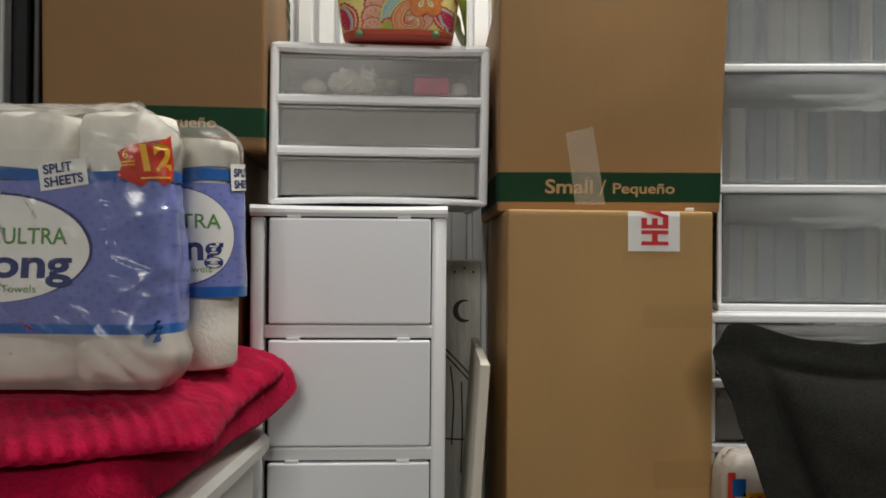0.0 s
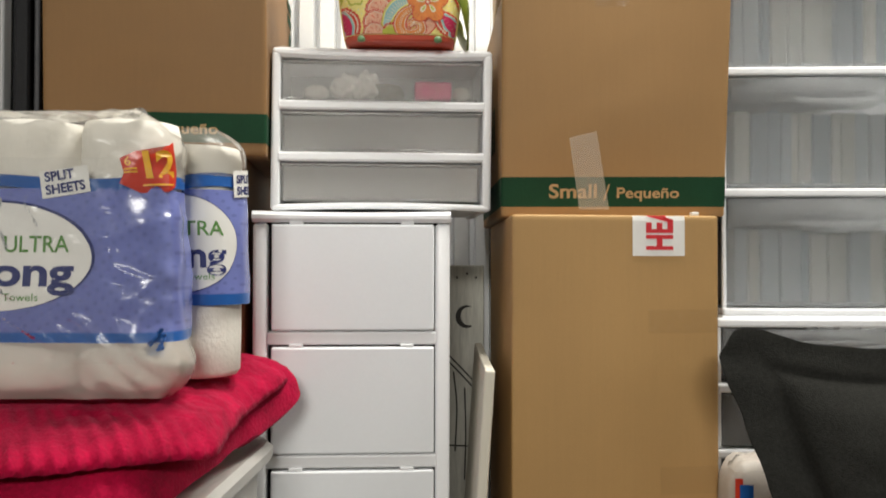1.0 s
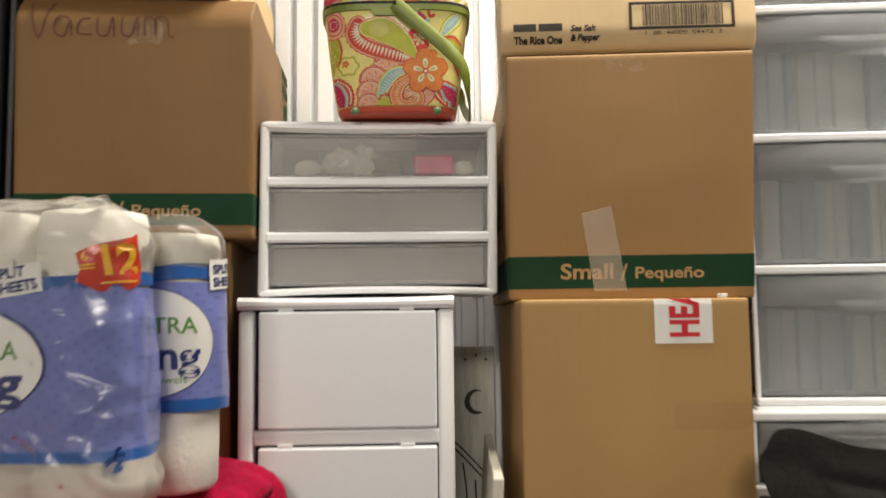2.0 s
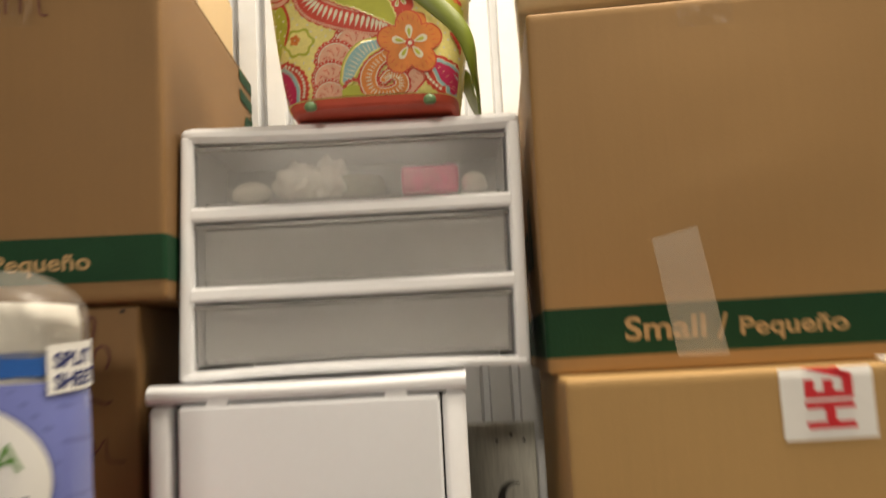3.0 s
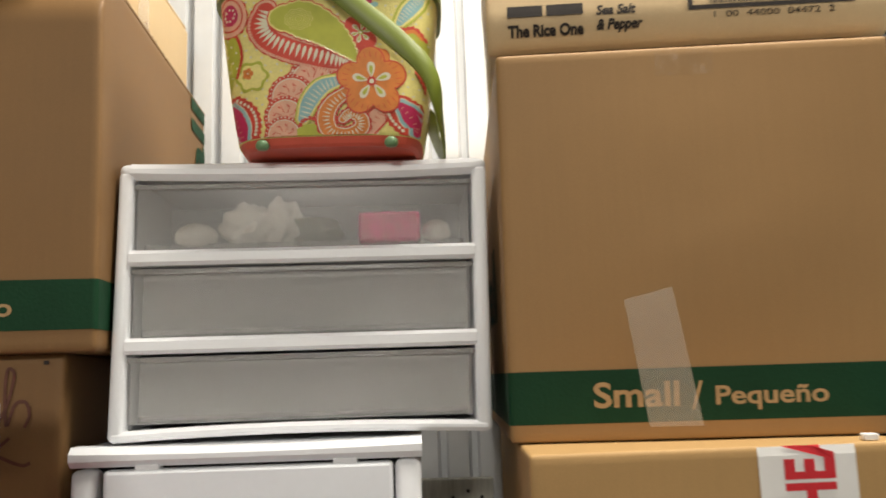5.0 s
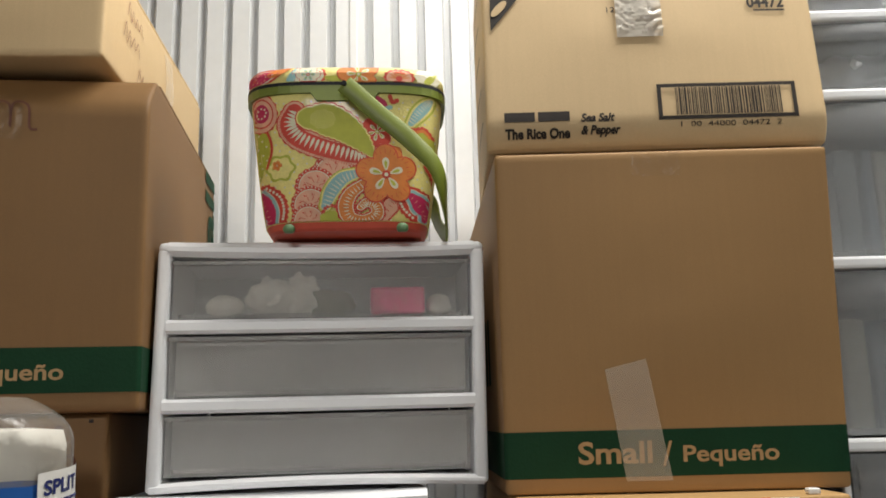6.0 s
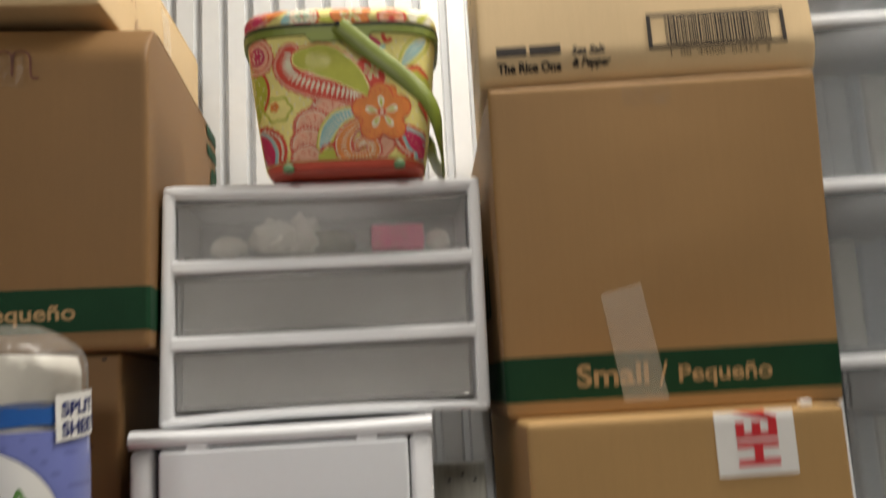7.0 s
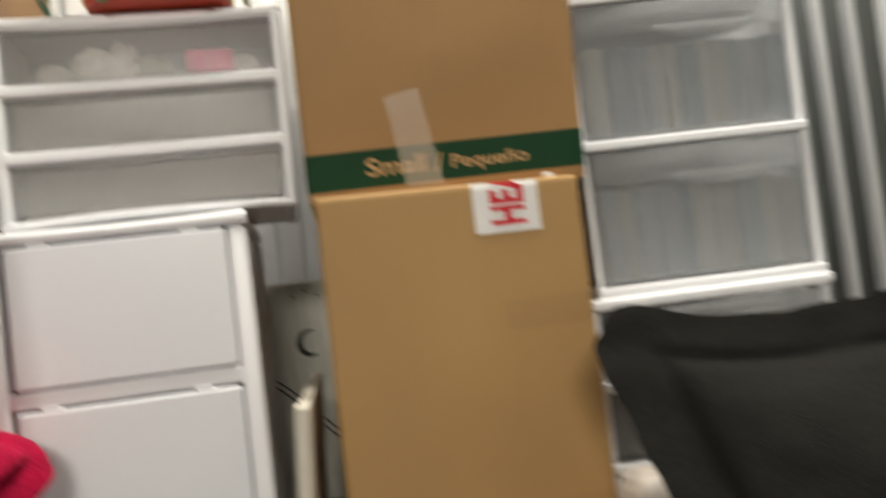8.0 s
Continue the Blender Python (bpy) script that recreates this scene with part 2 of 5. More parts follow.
class Carton:
    """A closed corrugated box. Local origin: the front lower left corner; x across, y back, z up."""

    def __init__(self, m, w, d, h, material, label, name="cardboard_box", bulge=0.003, seed=0.0, lean=0.0, crush=0.0, flare=0.0, skew=0.0, tuck=0.0):
        self.crush, self.flare, self.skew, self.tuck = crush, flare, skew, tuck
        self.w, self.d, self.h, self.bulge, self.seed, self.lean = w, d, h, bulge, seed, lean
        self.ob = thing(name, m, label, "cardboard box")
        bm = bmesh.new()
        r = 0.0035
        def ticks(a, n):
            return [0.0, 0.0012, 0.0035] + span(0.008, a - 0.008, n) + [a - 0.0035, a - 0.0012, a]
        xs, ys, zs = ticks(w, 12), ticks(d, 10), ticks(h, 30)
        P = lambda x, y, z: self.surf(Vector((x, y, z)), 0.0)
        grid(lambda u, v: P(u, 0, v), xs, zs, bm)
        grid(lambda u, v: P(u, d, v), xs, zs, bm)
        grid(lambda u, v: P(0, u, v), ys, zs, bm)
        grid(lambda u, v: P(w, u, v), ys, zs, bm)
        grid(lambda u, v: P(u, v, 0), xs, ys, bm)
        grid(lambda u, v: P(u, v, h), xs, ys, bm)
        bmesh.ops.remove_doubles(bm, verts=bm.verts, dist=0.00005)
        part("body", bm, material, self.ob, smooth=True)
        self.material = material

    def surf(self, p, off):
        r = 0.0035
        dim = (self.w, self.d, self.h)
        c = Vector([min(max(p[i], r), dim[i] - r) for i in range(3)])
        n = (p - c).normalized()
        q = c + n * (r + off)
        a = [max(0.0, math.sin(math.pi * min(max(p[i] / dim[i], 0), 1))) for i in range(3)]
        wob = noise.noise(p * 9 + Vector((self.seed, self.seed * 2, 0))) * 0.0016 + noise.noise(p * 30 + Vector((0, self.seed, 0))) * 0.0005
        if abs(n.y) > 0.9:
            k = a[0] * a[2]
        elif abs(n.x) > 0.9:
            k = a[1] * a[2]
        elif abs(n.z) > 0.9:
            k = a[0] * a[1]
        else:
            k = 0
        top = min(1.0, p.z / self.h)
        if self.crush:
            q.y += self.crush * max(0.0, (p.z - self.h + 0.036) / 0.036) ** 1.3 * max(0.0, 1 - p.y / self.d) ** 4
        if self.tuck:
            q.y += self.tuck * max(0.0, 1 - p.z / 0.03) ** 2.2 * max(0.0, 1 - p.y / self.d) ** 3
        return q + n * (k ** 1.5 * (self.bulge * (1 if abs(n.z) < 0.9 else 0) + wob)) + Vector((self.flare * top * p.x / self.w, self.lean * top + self.skew * p.x / self.w * (1 - p.y / self.d), 0))

    def front(self, off=0.0006):
        return lambda u, v: self.surf(Vector((u, 0, v)), off)

    def left(self, off=0.0006):
        return lambda u, v: self.surf(Vector((0, self.d - u, v)), off)

    def right(self, off=0.0006):
        return lambda u, v: self.surf(Vector((self.w, u, v)), off)

    def strip(self, face, u0, u1, v0, v1, material, name="printed_band", nu=14, nv=4, label=""):
        part(name, grid(face, span(u0, u1, nu), span(v0, v1, nv)), material, self.ob, label)

    def lid(self, lift=0.0, tape=True):
        """Two top flaps that meet in the middle, and the tape over the joint."""
        w, d, h = self.w, self.d, self.h
        for y0, y1, s in ((0.003 + 1.2 * self.crush, d / 2 - 0.002, 1), (d / 2 + 0.002, d - 0.003, -1)):
            bm = box(0.002, w - 0.002, y0, y1, h + 0.0015, h + 0.0055, 0.001, 1)
            if lift:
                for v in bm.verts:
                    t = (v.co.y - 0.003) / (d / 2) if s > 0 else (d - v.co.y) / (d / 2)
                    v.co.z += lift * t
            part("flap", bm, self.material, self.ob)
        if tape:
            part("tape", grid(lambda u, v: Vector((u, v, h + 0.0062 + lift)), span(w / 2 - 0.024, w / 2 + 0.024, 4), span(0.002, d - 0.002, 8)), M_TAPE, self.ob)


# ---- structure ----
def corrugated(name, x0, x1, z0, z1, pitch, flat, depth, thick=0.004, material=None):
    """An upright steel sheet in the plane y = 0, grooves running back."""
    prof = []
    x = x0
    s = (pitch - flat) / 4
    while x < x1:
        prof += [(x, 0.0), (x + flat, 0.0), (x + flat + s, depth), (x + pitch - s, depth)]
        x += pitch
    prof.append((x, 0.0))
    bm = bmesh.new()
    for off in (0.0, thick):
        lo = [bm.verts.new((a, b + off, z0)) for a, b in prof]
        hi = [bm.verts.new((a, b + off, z1)) for a, b in prof]
        for i in range(len(prof) - 1):
            bm.faces.new((lo[i], lo[i + 1], hi[i + 1], hi[i]))
    return part(name, bm, material or M_WALL, None)


XL, XR, YB, YF, ZC = -0.80, 0.71, 1.545, -1.25, 2.6
def grooved(name, x0, x1, z0, z1, grooves, half, depth, thick=0.004):
    """A flat steel sheet in the plane y = 0 with narrow upright grooves pressed back at the given places."""
    prof = [(x0, 0.0)]
    for g in grooves:
        prof += [(g - half, 0.0), (g - 0.55 * half, depth), (g + 0.55 * half, depth), (g + half, 0.0)]
    prof.append((x1, 0.0))
    bm = bmesh.new()
    for off in (0.0, thick):
        lo = [bm.verts.new((a, b + off, z0)) for a, b in prof]
        hi = [bm.verts.new((a, b + off, z1)) for a, b in prof]
        for i in range(len(prof) - 1):
            bm.faces.new((lo[i], lo[i + 1], hi[i + 1], hi[i]))
    return part(name, bm, M_WALL, None)


GROOVES = sorted([-0.211 - 0.0385 * k for k in range(16)] + [-0.155 + 0.0385 * k for k in range(23)])
w = grooved("wall_north", XL - 0.03, XR + 0.03, 0, ZC, GROOVES, 0.0068, 0.020)
w.location = (0, YB, 0)
part("joint_strip", box(-0.1835, -0.1725, -0.0025, 0.0, 0.0, ZC, 0.001), M_WALL, w, "flat cover strip over the sheet joint")
tagged(w, "white corrugated painted steel wall behind the stacks", "wall", kind="structure")
# grey sheet carries the shade of the valleys, white ribs the lit faces
w = corrugated("wall_east", -1.6, 1.3, 0, ZC, 0.075, 0.022, 0.055, material=M_WALL_SHADED)
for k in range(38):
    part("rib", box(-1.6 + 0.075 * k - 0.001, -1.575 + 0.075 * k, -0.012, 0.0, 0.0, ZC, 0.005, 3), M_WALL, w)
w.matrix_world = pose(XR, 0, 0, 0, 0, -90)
tagged(w, "corrugated painted steel side wall with white ribs and shade-toned valleys", "wall", kind="structure")
# same shade-toned sheet here, which also cuts bounced light
w = corrugated("wall_west", -1.3, 1.6, 0, ZC, 0.075, 0.022, 0.055, material=M_WALL_SHADED)
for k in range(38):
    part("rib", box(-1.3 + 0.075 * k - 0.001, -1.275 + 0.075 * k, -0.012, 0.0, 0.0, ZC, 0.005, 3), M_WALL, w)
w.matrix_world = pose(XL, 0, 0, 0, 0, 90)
tagged(w, "corrugated painted steel side wall with white ribs and shade-toned valleys", "wall", kind="structure")
# unseen wall behind the camera, added to cut the front fill; closing walls beyond
YC, OPENING = -4.0, (-0.74, 0.52, 2.25)
bm = add_box(bmesh.new(), XL - 0.05, OPENING[0], YF - 0.08, YF, 0, ZC)
add_box(bm, OPENING[1], XR + 0.05, YF - 0.08, YF, 0, ZC)
add_box(bm, OPENING[0], OPENING[1], YF - 0.08, YF, OPENING[2], ZC)
solid("wall_south", bm, M_REAR, "plain unseen wall whose opening limits the front fill light", "wall", "structure")
for name, x0, x1, y0, y1 in (("corridor_wall_west", -1.65, -1.60, YC, YF - 0.08), ("corridor_wall_east", 1.60, 1.65, YC, YF - 0.08), ("corridor_wall_south", -1.65, 1.65, YC - 0.05, YC)):
    solid(name, box(x0, x1, y0, y1, 0, ZC), M_REAR, "plain unseen wall closing the space behind the storage room", "wall", "structure")
for name, x0, x1 in (("corridor_end_west", -1.65, XL - 0.05), ("corridor_end_east", XR + 0.05, 1.65)):
    solid(name, box(x0, x1, YF - 0.08, YF, 0, ZC), M_REAR, "plain unseen wall closing the space beside the opening", "wall", "structure")
bm = add_box(bmesh.new(), XL - 0.05, XR + 0.05, YF, YB + 0.05, -0.05, 0)
solid("floor", add_box(bm, -1.65, 1.65, YC - 0.05, YF, -0.05, 0), M_FLOOR, "grey concrete storage room floor", "floor", "structure")
bm = add_box(bmesh.new(), XL - 0.05, XR + 0.05, YF, YB + 0.05, ZC, ZC + 0.05)
solid("ceiling", add_box(bm, -1.65, 1.65, YC - 0.05, YF, ZC, ZC + 0.05), M_CEIL, "plain grey unseen ceiling, kept dark to limit bounce", "ceiling", "structure")


# ---- cartons ----
def banded(c, z0, z1):
    for face, run in ((c.front(), c.w), (c.left(), c.d), (c.right(), c.d)):
        us = [0.0, 0.0007, 0.0014, 0.0024, 0.0035] + span(0.008, run - 0.008, 18) + [run - 0.0035, run - 0.0024, run - 0.0014, run - 0.0007, run]
        part("printed_band", grid(face, us, span(z0, z1, 6)), M_GREEN, c.ob)


# small box on the heavy box
c = Carton(pose(-0.0004, 1.151, 1.2465, 0, 0, 2.6), 0.2985, 0.388, 0.3045, M_KRAFT, "small brown moving box with a green printed band", seed=1.0, lean=-0.013, flare=0.0065, skew=-0.0136)
banded(c, 0.0135, 0.0535)
c.lid(0.0, True)
part("lettering", lettered(c.front(0.0012), "Small", 0.063, 0.0255, 0.0262, 0.0645, 0.022), M_TAN_INK, c.ob, "tan printed word")
part("lettering", lettered(c.front(0.0012), "/", 0.136, 0.0225, 0.030, 0.009, 0.004), M_TAN_INK, c.ob)
part("lettering", lettered(c.front(0.0012), "Pequeño", 0.153, 0.0255, 0.0195, 0.084, 0.02), M_TAN_INK, c.ob, "tan printed word")
part("lettering", lettered(c.left(0.0012), "Small", 0.07, 0.10, 0.09, 0.23, 0.02), M_GREEN, c.ob, "green printed word")
# torn strip of cloudy tape down the front
def torn(u, v):
    t = (v - 0.012) / 0.1
    x = 0.098 + u * (0.040 - 0.004 * t) + (1 - t) * 0.006 - 0.006 * t * 1.6
    z = v + (0.006 * u * t * 1.5)
    return c.front(0.0017)(x, z)
part("tape", grid(torn, span(0, 1, 8), span(0.010, 0.106, 14)), M_TAPE_MATT, c.ob, "torn strip of cloudy packing tape")
part("tape", grid(c.front(0.0013), span(0.122, 0.166, 6), span(0.280, 0.3035, 8)), M_TAPE, c.ob)
small_box = c

# heavy box beneath it
c = Carton(pose(0.010, 1.0695, 0.62, 0, 0, 2.6), 0.2685, 0.385, 0.6255, M_KRAFT_WARM, "tall brown carton with a red and white sticker", seed=3.3, bulge=0.005, skew=0.025)
sx, sz = 0.1550, 0.5735
c.strip(c.front(0.0007), sx, sx + 0.0685, sz, 0.6250, M_PAPER, "sticker", 8, 8, "white sticker with red letters")
def upward(u, v):
    return c.front(0.0013)(sx + 0.0515 - v, min(sz + 0.0065 + u, 0.6250))
part("lettering", lettered(upward, "HEAVY", 0.0, 0.0, 0.0475, 0.094, 0.035), M_RED, c.ob, "red printed letters")
c.strip(c.front(0.001), 0.175, 0.271, 0.475, 0.505, M_TAPE, "tape", 14, 6)
c.strip(c.front(0.001), 0.190, 0.271, 0.27, 0.305, M_TAPE, "tape", 14, 6)
solid("paper_scrap", box(0.243, 0.253, 1.108, 1.117, 1.2458, 1.2505, 0.001), M_PAPER, "tiny torn white paper scrap on the carton", "paper")
# plain carton that carries it
Carton(pose(0.005, 1.066, 0.0, 0, 0, 3.0), 0.285, 0.40, 0.6195, M_KRAFT, "plain brown carton standing on the floor", seed=5.1)

# left stack, its shade put into darker kraft and the first box's lean
LEFT = pose(-0.3155, 1.128, 1.3265, 0, 0, 7.5) @ pose(-0.287, 0, 0)
c = Carton(LEFT, 0.287, 0.385, 0.309, M_KRAFT_SHADED, "small brown moving box with handwriting and green band", seed=7.7, crush=0.03, lean=-0.014)
banded(c, 0.017, 0.056)
part("lettering", lettered(c.front(0.0012), "Small", 0.050, 0.0285, 0.0262, 0.0645, 0.022), M_TAN_INK, c.ob)
part("lettering", lettered(c.front(0.0012), "/", 0.123, 0.0255, 0.030, 0.009, 0.004), M_TAN_INK, c.ob)
part("lettering", lettered(c.front(0.0012), "Pequeño", 0.140, 0.0285, 0.0195, 0.084, 0.02), M_TAN_INK, c.ob)
part("lettering", lettered(lambda u, v: c.right(0.0012)(0.378 - v, 0.075 + u), "Small", 0.0, 0.0, 0.098, 0.232, 0.02), M_GREEN, c.ob, "green printed word")
f = c.front(0.0012)
def script(face, strokes, size, x, z, material, parent, width=0.0022):
    for s in strokes:
        part("handwriting", ribbon(face, [(x + a * size, z + b * size) for a, b in s], width), material, parent, "brown marker stroke")
W_VAC = [[(0, 1.1), (0.28, 0), (0.6, 1.15)], [(1.1, 0.55), (0.8, 0.6), (0.7, 0.2), (0.95, 0.05), (1.12, 0.5), (1.15, 0.05)], [(1.65, 0.55), (1.4, 0.5), (1.32, 0.15), (1.7, 0.1)],
         [(1.85, 0.6), (1.85, 0.15), (2.1, 0.1), (2.25, 0.6), (2.28, 0.05)], [(2.5, 0.6), (2.5, 0.15), (2.75, 0.1), (2.9, 0.6), (2.93, 0.05)], [(3.1, 0.1), (3.12, 0.6), (3.35, 0.55), (3.38, 0.1), (3.42, 0.6), (3.7, 0.55), (3.75, 0.1), (3.9, 0.05)]]
script(f, W_VAC, 0.045, 0.016, 0.247, M_MARKER, c.ob)
c.lid(0.0, False)
part("tape", grid(c.front(0.0011), span(0.13, 0.178, 6), span(0.24, 0.285, 6)), M_TAPE, c.ob)
left_box = c

c = Carton(pose(-0.347, 1.142, 1.0, 0, 0, 7.0) @ pose(-0.258, 0, 0), 0.258, 0.36, 0.3265, M_KRAFT_SHADED, "brown carton with scrawled dark marker words", seed=9.2)
f = c.front(0.0012)
W_TH = [[(0.1, 1.0), (0.12, 0.2), (0.35, 0.1), (0.6, 0.5), (0.75, 1.25), (0.6, 1.4), (0.55, 0.9), (0.62, 0.05), (0.8, 0.55), (1.05, 0.6), (1.15, 0.3), (1.05, 0.0)], [(-0.15, 0.55), (0.35, 0.65)]]
W_NK = [[(-0.1, 0.1), (0.0, 0.6), (0.2, 0.5), (0.28, 0.1), (0.5, 0.5)], [(0.55, 1.1), (0.62, 0.05)], [(0.95, 0.75), (0.62, 0.4), (0.9, 0.2), (1.3, 0.05), (1.5, 0.1)]]
W_B = [[(0, 0), (0, 1.2), (0.5, 1.1), (0.4, 0.7), (0.05, 0.6), (0.6, 0.4), (0.5, 0.05), (0, 0)], [(1.3, 0.5), (0.95, 0.55), (0.85, 0.15), (1.2, 0.1), (1.3, 0.5), (1.35, 0.05)]]
script(f, W_TH, 0.032, 0.196, 0.270, M_MARKER, c.ob, 0.0026)
script(f, W_B, 0.032, 0.120, 0.270, M_MARKER, c.ob, 0.0026)
script(f, W_NK, 0.030, 0.190, 0.240, M_MARKER, c.ob, 0.0026)
script(f, [[(0, 0.3), (0.2, 0.9), (0.5, 0.7), (0.4, 0.1), (0.1, 0.2), (0.6, 0.5), (0.9, 0.9), (1.0, 0.2), (1.6, 0.1)]], 0.024, 0.208, 0.190, M_MARKER, c.ob, 0.0018)
part("hand_hole", grid(f, span(0.242, 0.246, 2), span(0.318, 0.321, 2)), M_BLACK_INK, c.ob)
# cartons under it
Carton(pose(-0.350, 1.135, 0.5, 0, 0, 6) @ pose(-0.255, 0, 0), 0.255, 0.36, 0.4995, M_KRAFT, "plain brown carton low in the stack", seed=11.0)
Carton(pose(-0.350, 1.13, 0.0, 0, 0, 5) @ pose(-0.255, 0, 0), 0.255, 0.37, 0.4995, M_KRAFT_SHADED, "plain brown carton standing on the floor", seed=12.0)

# flat shoe carton on top of the left stack
c = Carton(pose(-0.353, 1.100, 1.6435, 0, 0, 5.0) @ pose(-0.30, 0, 0), 0.30, 0.40, 0.105, M_KRAFT_PALE, "low brown carton with faint handwriting, taped corner", seed=14.0)
c.lid(0, False)
f = c.right(0.0012)
for k, (u, z) in enumerate(((0.06, 0.066), (0.05, 0.04), (0.10, 0.012), (0.22, 0.02))):
    script(f, [[(0, 0.2), (0.3, 1.0), (0.5, 0.1), (0.8, 0.8), (1.0, 0.1), (1.4, 0.7), (1.6, 0.2), (2.0, 0.7), (2.3, 0.1)]], 0.022, u, z, mat("faint_marker", (0.30, 0.15, 0.10), 0.7), c.ob, 0.0012)
c.strip(c.right(0.0014), 0.20, 0.235, 0.02, 0.094, M_TAPE_MATT, "tape", 4, 6)

# cracker carton on the small box
c = Carton(pose(-0.006, 1.139, 1.5572), 0.318, 0.235, 0.25, M_KRAFT_PALE, "pale shipping carton printed with a bar code", seed=16.0, lean=0.02, bulge=0.004, tuck=0.013)
f = c.front(0.0012)
for u0, u1 in ((0.017, 0.0455), (0.0485, 0.078)):
    part("printed_bar", grid(f, span(u0, u1, 6), span(0.0258, 0.0352, 2)), M_BLACK_INK, c.ob, "dark printed bar")
part("lettering", lettered(f, "The Rice One", 0.0175, 0.0105, 0.0122, 0.0605, 0.045), M_BLACK_INK, c.ob)
part("lettering", lettered(f, "Sea Salt", 0.088, 0.0245, 0.0108, 0.032, 0.04, 0.25), M_BLACK_INK, c.ob)
part("lettering", lettered(f, "& Pepper", 0.088, 0.0130, 0.0108, 0.037, 0.04, 0.25), M_BLACK_INK, c.ob)
bx, bz, bw, bh = 0.161, 0.0240, 0.130, 0.0355
for u0, u1, v0, v1 in ((0, bw, 0, 0.0035), (0, bw, bh - 0.0035, bh), (0, 0.0038, 0.0035, bh - 0.0035), (bw - 0.0038, bw, 0.0035, bh - 0.0035)):
    c.strip(f, bx + u0, bx + u1, bz + v0, bz + v1, M_BLACK_INK, "barcode_frame", 8, 1)
rng = random.Random(4)
x = bx + 0.017
bm = bmesh.new()
while x < bx + bw - 0.015:
    t = rng.choice((0.0006, 0.0006, 0.0012, 0.0018))
    grid(f, [x, x + t], span(bz + 0.0045, bz + bh - 0.004, 3), bm)
    x += t + rng.choice((0.0007, 0.0007, 0.0013))
part("barcode", bm, M_BLACK_INK, c.ob, "fine black bar code lines")["kind"] = "stuff"
part("lettering", lettered(f, "1  00  44000  04472  2", bx + 0.018, bz - 0.0068, 0.0068, 0.096), M_BLACK_INK, c.ob)
part("lettering", lettered(f, "12 - 3", 0.118, 0.1365, 0.0085, 0.024), M_BLACK_INK, c.ob)
part("lettering", lettered(f, "04472", 0.256, 0.1385, 0.016, 0.036, 0.03), M_BLACK_INK, c.ob)
c.strip(f, 0.262, 0.292, 0.1345, 0.1362, M_BLACK_INK, "printed_bar", 4, 1)
bm = bmesh.new()
bm.faces.new([bm.verts.new(f(u, v)) for u, v in ((0.008, 0.122), (0.036, 0.157), (0.008, 0.157))])
part("printed_corner", bm, M_BLACK_INK, c.ob, "dark triangular printed corner")
bm = bmesh.new()
bm.faces.new([bm.verts.new(c.front(0.0018)(0.0165 + 0.0085 * math.cos(a) * 0.9 + 0.004 * math.sin(a) * 0.5, 0.1455 + 0.007 * math.sin(a) + 0.005 * math.cos(a))) for a in span(0, 6.28, 24)[:-1]])
part("printed_oval", bm, M_KRAFT_PALE, c.ob)
def crumpled(u, v):
    k = 0.55 * abs(math.sin(v * 260 + 5 * noise.noise(Vector((u * 60, v * 30, 3.0))) + u * 30)) * max(0.0, 0.5 + 1.2 * noise.noise(Vector((u * 45, v * 40, 8.0)))) + 0.3 * abs(noise.noise(Vector((u * 200, v * 240, 9.0))))
    return c.front(0.0016 + 0.0042 * k * min(1.0, (v - 0.107) / 0.01))(u, v)
# ridged tape; its pale tone is painted glare
part("tape", grid(crumpled, span(0.128, 0.172, 36), span(0.109, 0.249, 110)), M_TAPE_GLARE, c.ob, "glossy wrinkled clear packing tape, glare whitened into its colour", True)
fl = c.left(0.0012)
for k in range(5):
    part("printed_line", ribbon(fl, [(0.02, 0.03 + 0.035 * k), (0.12, 0.036 + 0.035 * k), (0.2, 0.04 + 0.035 * k)], 0.0025), M_BLACK_INK, c.ob)

# dark panel on edge between the left stack and the wall
panel = thing("folding_table", pose(-0.648, 1.10, 0.0, 0, 0, 7.5), "black folded table standing on edge by the wall", "table")
part("tabletop", box(0.0, 0.022, 0.0, 0.36, 0.0, 1.82, 0.006, 3), M_BLACK_AND_SHADE, panel)
part("trim", box(0.026, 0.034, 0.004, 0.35, 0.0, 1.80, 0.003), mat("grey_steel_trim", (0.06, 0.06, 0.065), 0.45, metal=0.4), panel, "dull grey metal edge trim")


def lofted(rings, closed_top=True, closed_bottom=True):
    bm = bmesh.new()
    vs = [[bm.verts.new(q) for q in r] for r in rings]
    n = len(vs[0])
    for a, b in zip(vs, vs[1:]):
        for i in range(n):
            bm.faces.new((a[i], a[(i + 1) % n], b[(i + 1) % n], b[i]))
    if closed_bottom:
        bm.faces.new(vs[0][::-1])
    if closed_top:
        bm.faces.new(vs[-1])
    return bm


